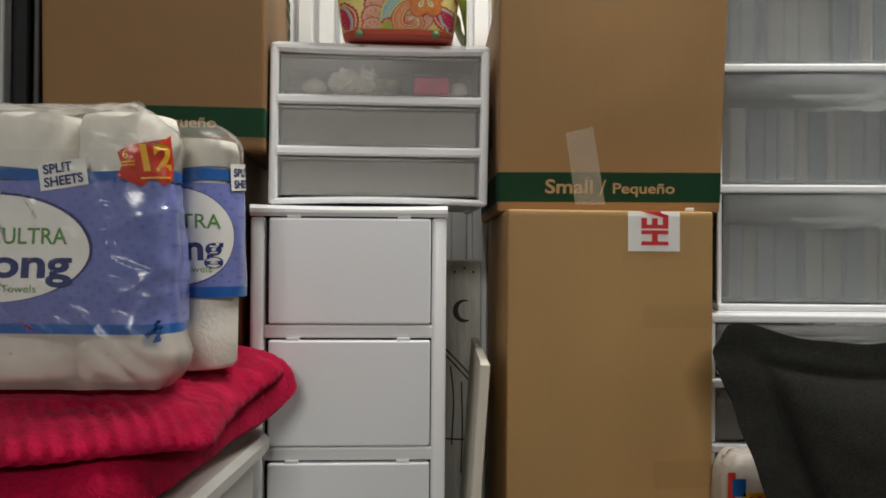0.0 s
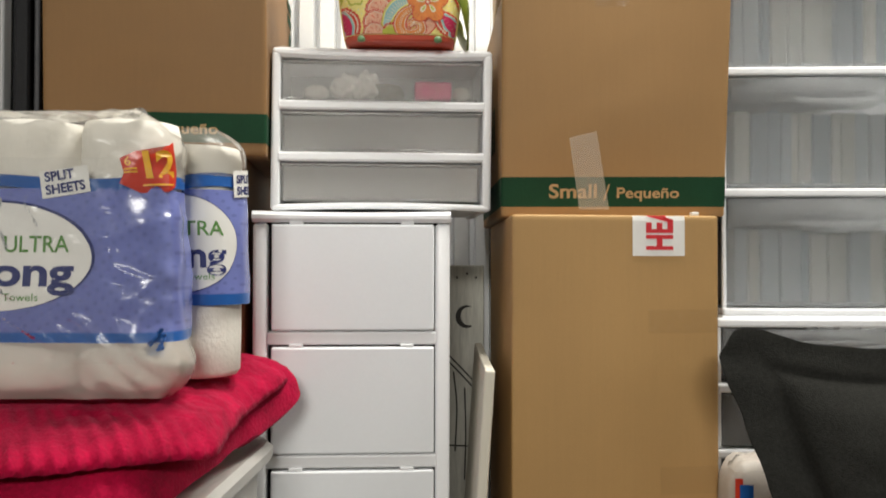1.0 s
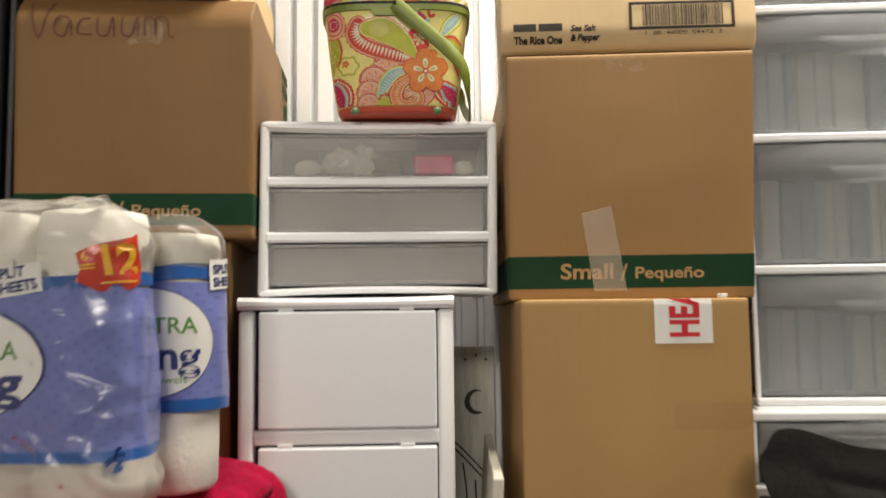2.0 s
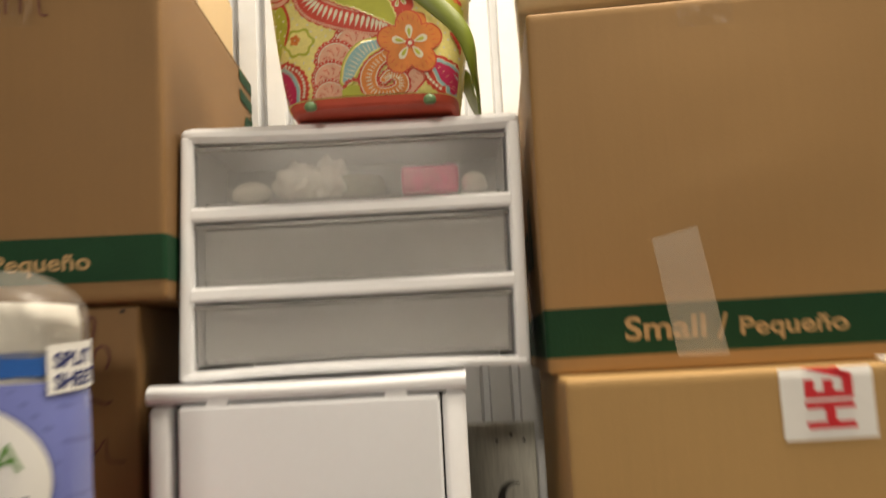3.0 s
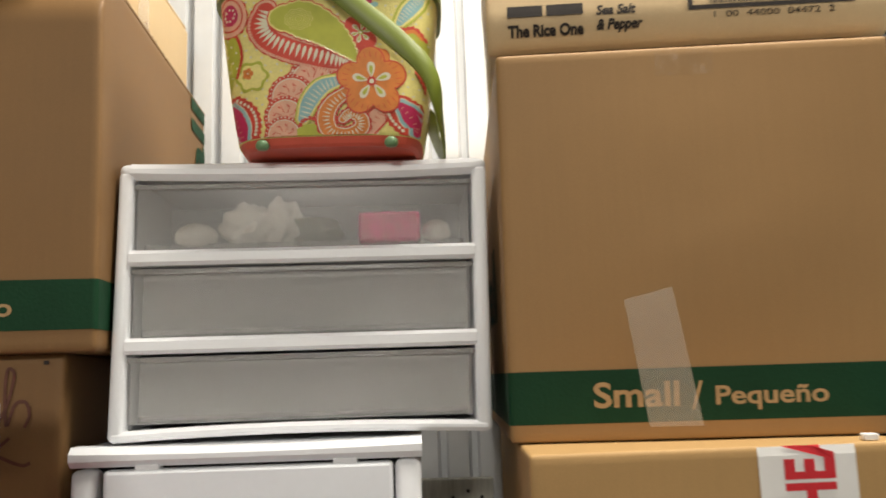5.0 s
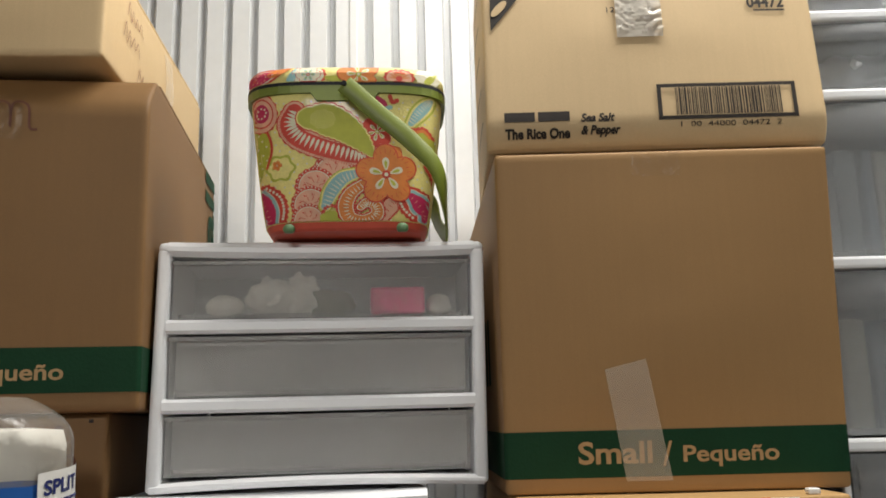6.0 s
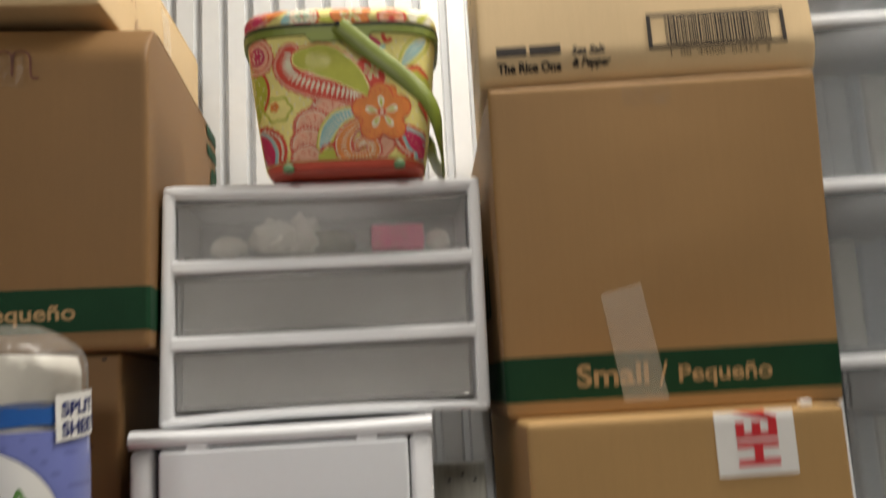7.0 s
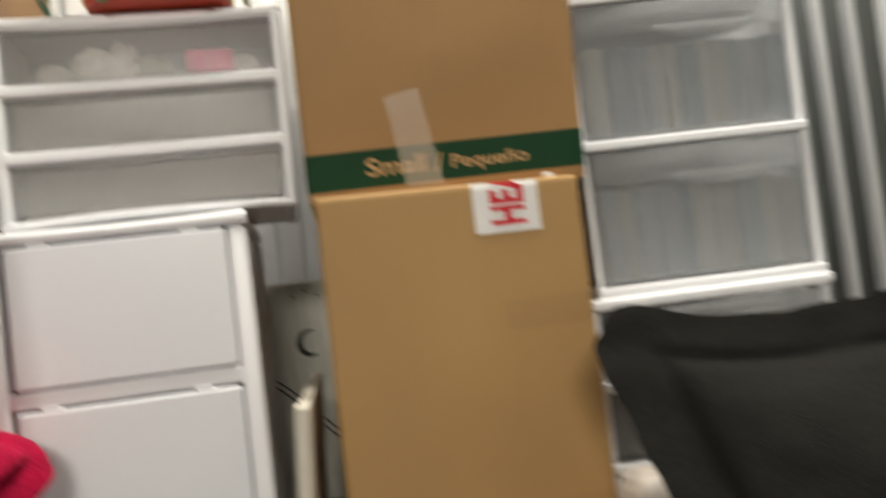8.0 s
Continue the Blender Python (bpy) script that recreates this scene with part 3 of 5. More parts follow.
# ---- small drawer unit with frosted drawers ----
UW, UD, UH = 0.3025, 0.235, 0.2285
unit = thing("drawer_unit", pose(-0.3147, 1.1465, 1.2550, 0, 0, 6.1), "white plastic three-drawer unit with frosted grey fronts", "drawer unit")
for x0, x1 in ((0.0, 0.0125), (UW - 0.0125, UW)):
    bm = box(x0, x1, 0.0, UD, 0.0008, UH - 0.008, 0.004, 3)
    part("side_panel", bm, M_WHITE, unit, smooth=True)
def arch(bm, x0, x1, y0, y1, z0, z1, lower, upper, bevel=0.003):
    """A rail whose lower and upper edges curve by the given heights in the middle."""
    n = 14
    rows = []
    for i in range(n + 1):
        x = x0 + (x1 - x0) * i / n
        k = 1 - (2 * i / n - 1) ** 2
        rows.append([bm.verts.new((x, y, z)) for y, z in ((y0 + bevel, z0 + lower * k), (y0, z0 + lower * k + bevel), (y0, z1 + upper * k - bevel), (y0 + bevel, z1 + upper * k), (y1, z1 + upper * k), (y1, z0 + lower * k))])
    for a, b in zip(rows, rows[1:]):
        for j in range(6):
            bm.faces.new((a[j], a[(j + 1) % 6], b[(j + 1) % 6], b[j]))
    bm.faces.new(rows[0])
    bm.faces.new(rows[-1])
    return bm
part("top_panel", add_box(arch(bmesh.new(), 0.009, UW - 0.009, -0.001, 0.02, UH - 0.0145, UH - 0.0005, -0.003, -0.002, 0.005), 0.0, UW, 0.0004, UD, UH - 0.0125, UH - 0.001, 0.0055, 4), M_WHITE, unit, smooth=False)
part("base_panel", add_box(arch(bmesh.new(), 0.004, UW - 0.004, -0.0008, 0.02, 0.0, 0.0085, 0.0035, 0.0035), 0.003, UW - 0.003, 0.02, UD, 0.004, 0.009, 0.001), M_WHITE, unit)
part("back_panel", box(0.014, UW - 0.014, UD - 0.006, UD - 0.002, 0.01, UH - 0.014), M_WHITE, unit)
M_FROST_BACK = mat("pale_grey_plastic", (0.55, 0.545, 0.53), 0.6, var=0.05)
RAILS = (0.0068, 0.0757, 0.1475)
for z in RAILS[1:]:
    part("rail", add_box(arch(bmesh.new(), 0.011, UW - 0.011, -0.001, 0.012, z - 0.007, z + 0.006, 0.0, 0.0), 0.014, UW - 0.014, 0.012, UD - 0.01, z - 0.002, z + 0.001), M_WHITE, unit)


def drawer(parent, x0, x1, y0, y1, z0, z1, material, bow=0.0, t=0.0022, slope=0.006):
    """A thin open tray with a bowed front panel."""
    n = 12
    def fy(x):
        return y0 - bow * (1 - ((2 * (x - x0) / (x1 - x0)) - 1) ** 2)
    def rect(i, z):
        return [Vector(q) for q in ((x0 + 0.004 + i, y0 + 0.012 + i, z), (x1 - 0.004 - i, y0 + 0.012 + i, z), (x1 - 0.004 - i, y1 - i, z), (x0 + 0.004 + i, y1 - i, z))]
    ob = part("drawer", lofted([rect(0, z0), rect(0, z0 + 0.006), rect(t, z0 + 0.006), rect(t, z0 + t)]), material, parent)
    bm = bmesh.new()
    sheet = lambda off: (lambda u, v: Vector((u, fy(u) + off + slope * (1 - (v - z0) / (z1 - z0)), v)))
    grid(sheet(0.0), span(x0, x1, n), span(z0, z1, 4), bm)
    grid(sheet(t), span(x0, x1, n), span(z0, z1, 4), bm)
    for zz in (z0, z1):
        grid(lambda u, v: sheet(v)(u, zz), span(x0, x1, n), [0.0, t], bm)
    bmesh.ops.remove_doubles(bm, verts=bm.verts, dist=0.00005)
    part("front_panel", bm, material, ob)
    return ob, fy


for k, z in enumerate(RAILS):
    top = (RAILS[k + 1] - 0.007) if k < 2 else UH - 0.0165
    d, fy = drawer(unit, 0.0142, UW - 0.0150, 0.005, UD - 0.02, z + 0.0068, top - 0.0028, M_FROST, 0.0, slope=0.003)
    part("pull_lip", add_box(bmesh.new(), 0.0128, UW - 0.0128, 0.0015, 0.0055, top - 0.0070, top - 0.0026, 0.0012), M_FROST, d)
    # pale sheet added inside to lift the brightness of the frosted front
    part("lining", box(0.0150, UW - 0.0160, 0.030 if k < 2 else 0.11, 0.032 if k < 2 else 0.112, z + 0.0098, top - 0.0030), M_FROST_BACK, d, "pale grey sheet added to brighten the frosted front")
# the front rakes back a little and widens towards the top
for o in unit.children_recursive:
    for v in o.data.vertices:
        v.co.x += 0.0043 * (v.co.x / UW) * (v.co.z / UH)
        v.co.y += 0.055 * v.co.z * (1 - v.co.y / UD)
UM = pose(-0.3140, 1.1545, 1.2550, 0, 0, 6.1)


def lump(m, rx, ry, rz, material, name, label, category, rough=0.15, seed=0.0, sub=3):
    bm = bmesh.new()
    bmesh.ops.create_icosphere(bm, subdivisions=sub, radius=1.0)
    for v in bm.verts:
        k = 1 + rough * noise.noise(v.co * 2.2 + Vector((seed, 0, seed)))
        v.co = Vector((v.co.x * rx * k, v.co.y * ry * k, max(v.co.z, -0.8) * rz * k))
    ob = part(name, bm, material, None, smooth=True)
    ob.matrix_world = m
    return tagged(ob, label, category)


M_SOFT = mat("white_cotton", (0.90, 0.87, 0.80), 0.8, var=0.1, scale=60, bump=0.5, bscale=120)
M_PINK = mat("pink_plastic", (0.85, 0.03, 0.20), 0.4, var=0.3, scale=140)
zf = 0.1475 + 0.0105
lump(UM @ pose(0.058, 0.025, zf + 0.0095), 0.018, 0.014, 0.0118, M_SOFT, "soap_bar", "white oval soap in the frosted drawer", "soap", 0.05)
lump(UM @ pose(0.103, 0.031, zf + 0.0165), 0.024, 0.02, 0.0205, M_SOFT, "cotton_bundle", "cream cotton bundle in the frosted drawer", "bundle", 0.32, 2.0, 4)
lump(UM @ pose(0.128, 0.030, zf + 0.0185), 0.017, 0.013, 0.0225, M_SOFT, "cotton_bundle", "cream cotton bundle in the frosted drawer", "bundle", 0.38, 5.0, 4)
lump(UM @ pose(0.150, 0.036, zf + 0.0125), 0.030, 0.014, 0.0155, mat("olive_cloth", (0.32, 0.32, 0.24), 0.8, var=0.2), "cloth_roll", "small grey-green cloth in the frosted drawer", "cloth", 0.4, 8.0)
ob = solid("soap_box", box(-0.026, 0.026, -0.012, 0.012, 0, 0.026, 0.003), M_PINK, "small bright pink box in the frosted drawer", "box")
ob.matrix_world = UM @ pose(0.222, 0.024, zf)
lump(UM @ pose(0.262, 0.024, zf + 0.009), 0.012, 0.011, 0.0115, M_SOFT, "soap_bar", "white round soap in the frosted drawer", "soap", 0.1, 3.0)


# ---- tall white drawer tower ----
TW, TD, TH = 0.2672, 0.335, 1.2540
tower = thing("drawer_tower", pose(-0.3347, 1.129, 0.0, 0, 0, 5.2), "tall white plastic drawer tower with flat fronts", "drawer unit")
ST = 0.1655
part("top_panel", add_box(arch(bmesh.new(), 0.0, TW, -0.002, 0.02, TH - 0.0155, TH, 0, -0.002, 0.005), 0.0, TW, 0.02, TD, TH - 0.0148, TH - 0.001, 0.003), M_WHITE, tower, smooth=False)
part("back_panel", box(0.02, TW - 0.02, TD - 0.008, TD - 0.002, 0.02, TH - 0.02), M_WHITE, tower)
for s in (0, 1):
    x0, x1 = (0.001, 0.021) if s == 0 else (TW - 0.021, TW - 0.001)
    part("corner_post", box(x0, x1, 0.0, 0.03, 0.0, TH - 0.017, 0.005, 3), M_WHITE, tower, smooth=True)
    part("corner_post", box(x0, x1, TD - 0.03, TD, 0.0, TH - 0.017, 0.005, 3), M_WHITE, tower, smooth=True)
    xa, xb = (0.006, 0.010) if s == 0 else (TW - 0.010, TW - 0.006)
    part("side_panel", box(xa, xb, 0.026, TD - 0.026, 0.01, TH - 0.018), M_WHITE, tower)
k = 0
zt = TH - 0.0152
while zt > 0.12:
    z0 = zt - 0.1475
    # recessed black sheet as gap shade, then the drawer front with a small bevel
    part("gap_lining", box(0.017, TW - 0.017, 0.014, 0.017, z0 - 0.0008, zt + 0.0008), M_BLACK_AND_SHADE, tower)
    d = part("drawer", add_box(box(0.0262, TW - 0.0225, -0.0015, 0.013, z0 + 0.0014, zt - 0.0026, 0.003, 3), 0.026, TW - 0.026, 0.018, TD - 0.03, z0 + 0.006, zt - 0.03), M_WHITE_DRAWER, tower)
    for x0, x1 in ((0.05, 0.068), (TW - 0.068, TW - 0.05)):
        part("catch", box(x0, x1, -0.0008, 0.01, zt - 0.003, zt + 0.001, 0.0005, 1), M_WHITE, d)
    if z0 > 0.03:
        part("rail", box(0.019, TW - 0.019, 0.0005, 0.03, z0 - 0.0180, z0, 0.003, 2), M_WHITE, tower)
    for s in (0, 1):
        xa = 0.0035 if s == 0 else TW - 0.0075
        part("side_rib", box(xa, xa + 0.004, 0.03, TD - 0.03, z0 - 0.014, z0 - 0.002, 0.0015), M_WHITE, tower)
    zt -= ST
    k += 1
part("base_panel", box(0.004, TW - 0.004, 0.002, TD - 0.002, 0.0, zt, 0.004), M_WHITE, tower)


# ---- clear drawer carts ----
def cart(m, w, d, steps, label, name="drawer_cart", double=False):
    ob = thing(name, m, label, "drawer cart")
    part("base_frame", box(-0.004, w + 0.004, -0.006, d, 0.0, 0.0125, 0.003), M_WHITE, ob)
    part("back_panel", box(0.003, w - 0.003, d - 0.005, d - 0.001, 0.012, sum(steps)), M_FROST_CLEAR, ob)
    for i, step in enumerate(steps):
        z = 0.0125 + sum(steps[:i])
        if double and i == 0:
            part("shelf_rail", box(-0.001, w + 0.001, -0.003, d - 0.006, z, z + 0.010, 0.003), M_WHITE, ob)
            z += 0.0
        top = z + step - 0.012
        part("shelf_rail", box(-0.001, w + 0.001, -0.003, 0.022, top, top + 0.0115, 0.003), M_WHITE, ob)
        part("shelf", box(0.0, w, 0.0225, d - 0.006, top + 0.003, top + 0.007, 0.001), M_FROST_CLEAR, ob, "translucent shelf")
        for x in (0.0, w - 0.006):
            part("corner_post", box(x, x + 0.006, 0.004, 0.012, z, top, 0.002), M_WHITE, ob)
            part("corner_post", box(x, x + 0.006, d - 0.02, d - 0.008, z, top, 0.002), M_WHITE, ob)
        z0 = z + (0.012 if (double and i == 0) else 0.002)
        dr, fy = drawer(ob, 0.008, w - 0.008, 0.004, d - 0.02, z0, top - 0.002, M_FROST_CLEAR, 0.006, 0.0025, slope=0.008)
        # lip across the top of the front, and the moulded hand grip
        def lip(u, v):
            return Vector((u, fy(u) - 0.0012 - 0.0018 * math.sin(math.pi * v), top - 0.004 - 0.21 * step * v))
        part("pull_lip", grid(lip, span(0.012, w - 0.012, 14), span(0, 1, 5)), M_FROST_CLEAR, dr, smooth=True)
        def grip(u, v):
            k = 1 - (2 * u - 1) ** 6
            return Vector((w * 0.36 + u * w * 0.46, fy(w / 2) - 0.0022 - 0.0012 * math.sin(math.pi * v) * k, top - 0.19 * step - 0.10 * step * v * k))
        part("hand_grip", grid(grip, span(0, 1, 14), span(0, 1, 5)), M_FROST_CLEAR, dr, smooth=True)
    return ob


CX, CY = 0.303, 1.172
cart(pose(CX, CY, 1.1005), 0.262, 0.33, [0.174, 0.166, 0.166, 0.083, 0.083], "tall cart of frosted clear drawers with white rails", double=True)
cart(pose(CX - 0.021, CY - 0.045, 0.6725), 0.258, 0.37, [0.0855] * 5, "low cart of frosted clear drawers with white rails")
solid("storage_crate", box(CX - 0.02, CX + 0.27, CY - 0.03, CY + 0.33, 0, 0.672, 0.01), M_WHITE, "white plastic crate under the drawer carts", "crate")

M_STORED = [mat("stored_paper", c, 0.8, var=0.12, scale=20, stretch=(3, 3, 0.3)) for c in ((0.62, 0.60, 0.54), (0.42, 0.46, 0.50), (0.30, 0.36, 0.42), (0.55, 0.53, 0.48))]
M_BAG = mat("crinkled_white_plastic", (0.85, 0.86, 0.88), 0.15, var=0.06, scale=40, bump=0.8, bscale=60)
rng = random.Random(12)
for i in range(3):
    z = 1.1085 + 0.0125 + 0.166 * i + (0.0075 if i == 0 else 0.0055)
    x = CX + 0.022
    while x < CX + 0.232:
        wd = rng.uniform(0.012, 0.03)
        dep = rng.uniform(0.0, 0.012)
        h = rng.uniform(0.098, 0.108)
        bm = box(x, x + wd - 0.001, CY + 0.018 + dep, CY + 0.26, z, z + h, 0.003, 2)
        solid("folded_pouch", bm, rng.choice(M_STORED), "pale upright folded pouch inside a frosted drawer", "pouch", group="pouches in the drawers")
        x += wd


for k, (x, z, r) in enumerate(((0.075, 1.617, 0.055), (0.185, 1.617, 0.05), (0.07, 1.700, 0.05), (0.18, 1.700, 0.055))):
    lump(pose(CX + x, CY + 0.074, z + 0.030), r, 0.056, 0.026, M_BAG, "plastic_bag", "crinkled clear plastic bag in a shallow drawer", "bag", 0.5, k * 3.0, 4)


# ---- flowered tin basket ----
BW, BD, BH = 0.0935, 0.066, 0.136
BASKET = pose(-0.142, 1.199, 1.2550 + UH + 0.0004, 0, 0, 4.0)
basket = thing("picnic_basket", BASKET, "flowered lidded picnic basket with green strap handle", "basket")


def ring_at(z):
    t = z / BH
    return BW * (0.80 + 0.20 * t ** 0.7), BD * (0.80 + 0.20 * t ** 0.7)


def loop(z, a, b, n=64, p=4.0):
    out = []
    for i in range(n):
        an = 2 * math.pi * i / n
        c_, s_ = math.cos(an), math.sin(an)
        r = (abs(c_) ** p + abs(s_) ** p) ** (-1 / p)
        out.append(Vector((a * r * c_, b * r * s_, z)))
    return out


M_FABRIC = mat("yellow_print_cloth", (0.80, 0.70, 0.24), 0.6, var=0.2, scale=28, bump=0.3, bscale=500, coat=0.15)
M_CORAL = mat("coral_base", (0.60, 0.09, 0.05), 0.5, var=0.1, scale=20)
M_STRAP = mat("olive_green_plastic", (0.165, 0.205, 0.022), 0.45, var=0.08, scale=15, bump=0.05)
P_ORANGE = mat("print_orange", (0.703, 0.220, 0.039), 0.6, var=0.15, scale=60)
P_RED = mat("print_red", (0.610, 0.055, 0.027), 0.6, var=0.15, scale=60)
P_PINK = mat("print_pink", (0.756, 0.403, 0.268), 0.6, var=0.12, scale=60)
P_CREAM = mat("print_cream", (0.738, 0.686, 0.510), 0.6, var=0.06, scale=60)
P_GREEN = mat("print_lime", (0.46, 0.47, 0.05), 0.6, var=0.15, scale=50)
P_BLUE = mat("print_pale_blue", (0.281, 0.492, 0.492), 0.6, var=0.1, scale=60)
P_MAGENTA = mat("print_crimson", (0.510, 0.017, 0.088), 0.6, var=0.12, scale=60)
part("foot_ring", lofted([loop(z, ring_at(z)[0] * s, ring_at(z)[1] * s) for z, s in ((0.002, 0.93), (0.004, 0.97), (0.0105, 0.99))]), M_CORAL, basket, "coral red base")
part("body", lofted([loop(z, *ring_at(z)) for z in [0.0095] + span(0.014, BH, 10)]), M_FABRIC, basket, smooth=True)
for sx_ in (-1, 1):
    for sy_ in (-1, 1):
        bm = bmesh.new()
        bmesh.ops.create_uvsphere(bm, u_segments=14, v_segments=8, radius=0.0050)
        for v in bm.verts:
            v.co = Vector((v.co.x * 1.15 + sx_ * 0.052, v.co.y + sy_ * 0.052, max(v.co.z, -0.0036) + 0.0036))
        part("foot", bm, mat("green_foot_plastic", (0.14, 0.26, 0.12), 0.4), basket, "small green foot", True)
part("rim_band", lofted([loop(z, BW * s, BD * s) for z, s in ((BH - 0.006, 1.0), (BH - 0.006, 1.03), (BH + 0.003, 1.035), (BH + 0.003, 1.0))]), M_STRAP, basket, "green plastic rim")
part("lid", lofted([loop(z, BW * s, BD * s) for z, s in ((BH + 0.0032, 0.99), (BH + 0.0045, 1.03), (BH + 0.015, 1.02), (BH + 0.0205, 0.97), (BH + 0.0225, 0.88))]), M_FABRIC, basket, smooth=True)
# black ring painted in for the shadow below the lid
part("seal", lofted([loop(z, BW * s, BD * s) for z, s in ((BH + 0.0015, 1.0), (BH + 0.0015, 1.036), (BH + 0.0048, 1.034), (BH + 0.0048, 1.0))]), M_BLACK_AND_SHADE, basket, "black ring for the shade under the lid")
bm = bmesh.new()
plate = [[bm.verts.new((x, y, z)) for x, z in ((-0.026, BH - 0.0135), (0.026, BH - 0.0135), (0.033, BH - 0.004), (-0.033, BH - 0.004))] for y in (-BD * 1.0 - 0.0022, -BD * 0.97)]
for i in range(4):
    bm.faces.new((plate[0][i], plate[0][(i + 1) % 4], plate[1][(i + 1) % 4], plate[1][i]))
bm.faces.new(plate[0])
bm.faces.new(plate[1][::-1])
part("hinge_plate", bm, M_STRAP, basket)
# strap swung down to one side
path = [(0.0, -BD - 0.0105, BH - 0.001), (0.030, -BD - 0.0105, BH - 0.029), (0.060, -BD - 0.0085, BH - 0.055), (0.084, -BD + 0.001, BH - 0.080), (0.0925, -BD + 0.024, BH - 0.110), (0.0955, 0, BH - 0.126), (0.0905, BD - 0.030, BH - 0.110), (0.083, BD - 0.008, BH - 0.080), (0.058, BD + 0.0045, BH - 0.055), (0.030, BD + 0.0075, BH - 0.029), (0.0, BD + 0.0065, BH - 0.001)]
pv = [Vector(q) for q in path]
fine = []
ext = [2 * pv[0] - pv[1]] + pv + [2 * pv[-1] - pv[-2]]
for a, b, c_, d_ in zip(ext, ext[1:], ext[2:], ext[3:]):
    for i in range(14):
        t = i / 14
        fine.append(0.5 * (2 * b + (c_ - a) * t + (2 * a - 5 * b + 4 * c_ - d_) * t * t + (3 * b - a - 3 * c_ + d_) * t ** 3))
fine.append(pv[-1])
bm = bmesh.new()
prev = None
for i, q in enumerate(fine):
    t = (fine[min(i + 1, len(fine) - 1)] - fine[max(i - 1, 0)]).normalized()
    outw = Vector((abs(q.x / BW) ** 3, math.copysign(abs(q.y / BD) ** 3, q.y), 0)).normalized()
    side = t.cross(outw).normalized()
    outw = side.cross(t).normalized()
    cs = [bm.verts.new(q + side * (0.0088 * a) + outw * (0.0013 * b)) for a, b in ((-1, -0.5), (-0.93, -1), (0.93, -1), (1, -0.5), (1, 0.5), (0.93, 1), (-0.93, 1), (-1, 0.5))]
    if prev:
        for j in range(8):
            bm.faces.new((prev[j], prev[(j + 1) % 8], cs[(j + 1) % 8], cs[j]))
    else:
        bm.faces.new(cs)
    prev = cs
bm.faces.new(prev)
for e in bm.edges:
    e.smooth = e.calc_face_angle(0.0) < 0.45
part("handle", bm, M_STRAP, basket, "green strap handle swung to one side", True)
bm = bmesh.new()
bmesh.ops.create_cone(bm, cap_ends=True, segments=20, radius1=0.0028, radius2=0.0022, depth=0.003)
for v in bm.verts:
    v.co = Vector((v.co.x, -v.co.z - BD - 0.0125, v.co.y + BH - 0.001))
part("rivet", bm, M_BLACK_AND_SHADE, basket, "small dark rivet")

# printed flowers, scallops and paisleys on the cloth
prints = {}


def skin(x, z, off):
    if z > BH:
        z = min(max(z, BH + 0.0055), BH + 0.0205)
    a, b = ring_at(min(max(z, 0.0), BH))
    if z > BH + 0.003:
        a, b = BW * 1.03, BD * 1.03
    x = min(max(x, -0.965 * a), 0.965 * a)
    z = max(z, 0.0100)
    k = abs(x) / a
    lean_in = 0.0
    if z > BH + 0.014:
        lean_in = (z - BH - 0.014) * 0.7
    return Vector((x, -b * (1 - k ** 4.0) ** 0.25 - off + lean_in, z))


def blot(material, pts, layer):
    """A printed patch: a fan of triangles laid on the cloth."""
    bm = prints.setdefault(material.name, (material, bmesh.new()))[1]
    cx, cz = sum(p[0] for p in pts) / len(pts), sum(p[1] for p in pts) / len(pts)
    off = 0.0003 + 0.00006 * layer
    m = bm.verts.new(skin(cx, cz, off))
    inner = [bm.verts.new(skin((p[0] + cx) / 2, (p[1] + cz) / 2, off)) for p in pts]
    outer = [bm.verts.new(skin(p[0], p[1], off)) for p in pts]
    n = len(pts)
    for i in range(n):
        bm.faces.new((m, inner[i], inner[(i + 1) % n]))
        bm.faces.new((inner[i], outer[i], outer[(i + 1) % n], inner[(i + 1) % n]))


def disc(material, x, z, rx, rz, layer, turn=0.0, scallop=0, depth=0.0, n=36, a0=0.0, a1=360.0):
    pts = []
    c_, s_ = math.cos(radians(turn)), math.sin(radians(turn))
    whole = a1 - a0 >= 360
    for i in range(n if whole else n + 1):
        an = radians(a0 + (a1 - a0) * i / n)
        k = 1 + depth * math.cos(scallop * an)
        px, pz = rx * k * math.cos(an), rz * k * math.sin(an)
        pts.append((x + px * c_ - pz * s_, z + px * s_ + pz * c_))
    blot(material, pts, layer)


def drop(material, x, z, length, width, turn, layer, curl=0.3):
    """A teardrop with its tip bent to one side."""
    pts = []
    c_, s_ = math.cos(radians(turn)), math.sin(radians(turn))
    for i in range(40):
        an = 2 * math.pi * i / 40
        px = length * (0.5 * math.cos(an))
        pz = width * 0.5 * math.sin(an) * (1 - 0.85 * (math.cos(an) * 0.5 + 0.5) ** 1.5)
        pz += curl * width * ((math.cos(an) * 0.5 + 0.5) ** 2.5)
        pts.append((x + px * c_ - pz * s_, z + px * s_ + pz * c_))
    blot(material, pts, layer)


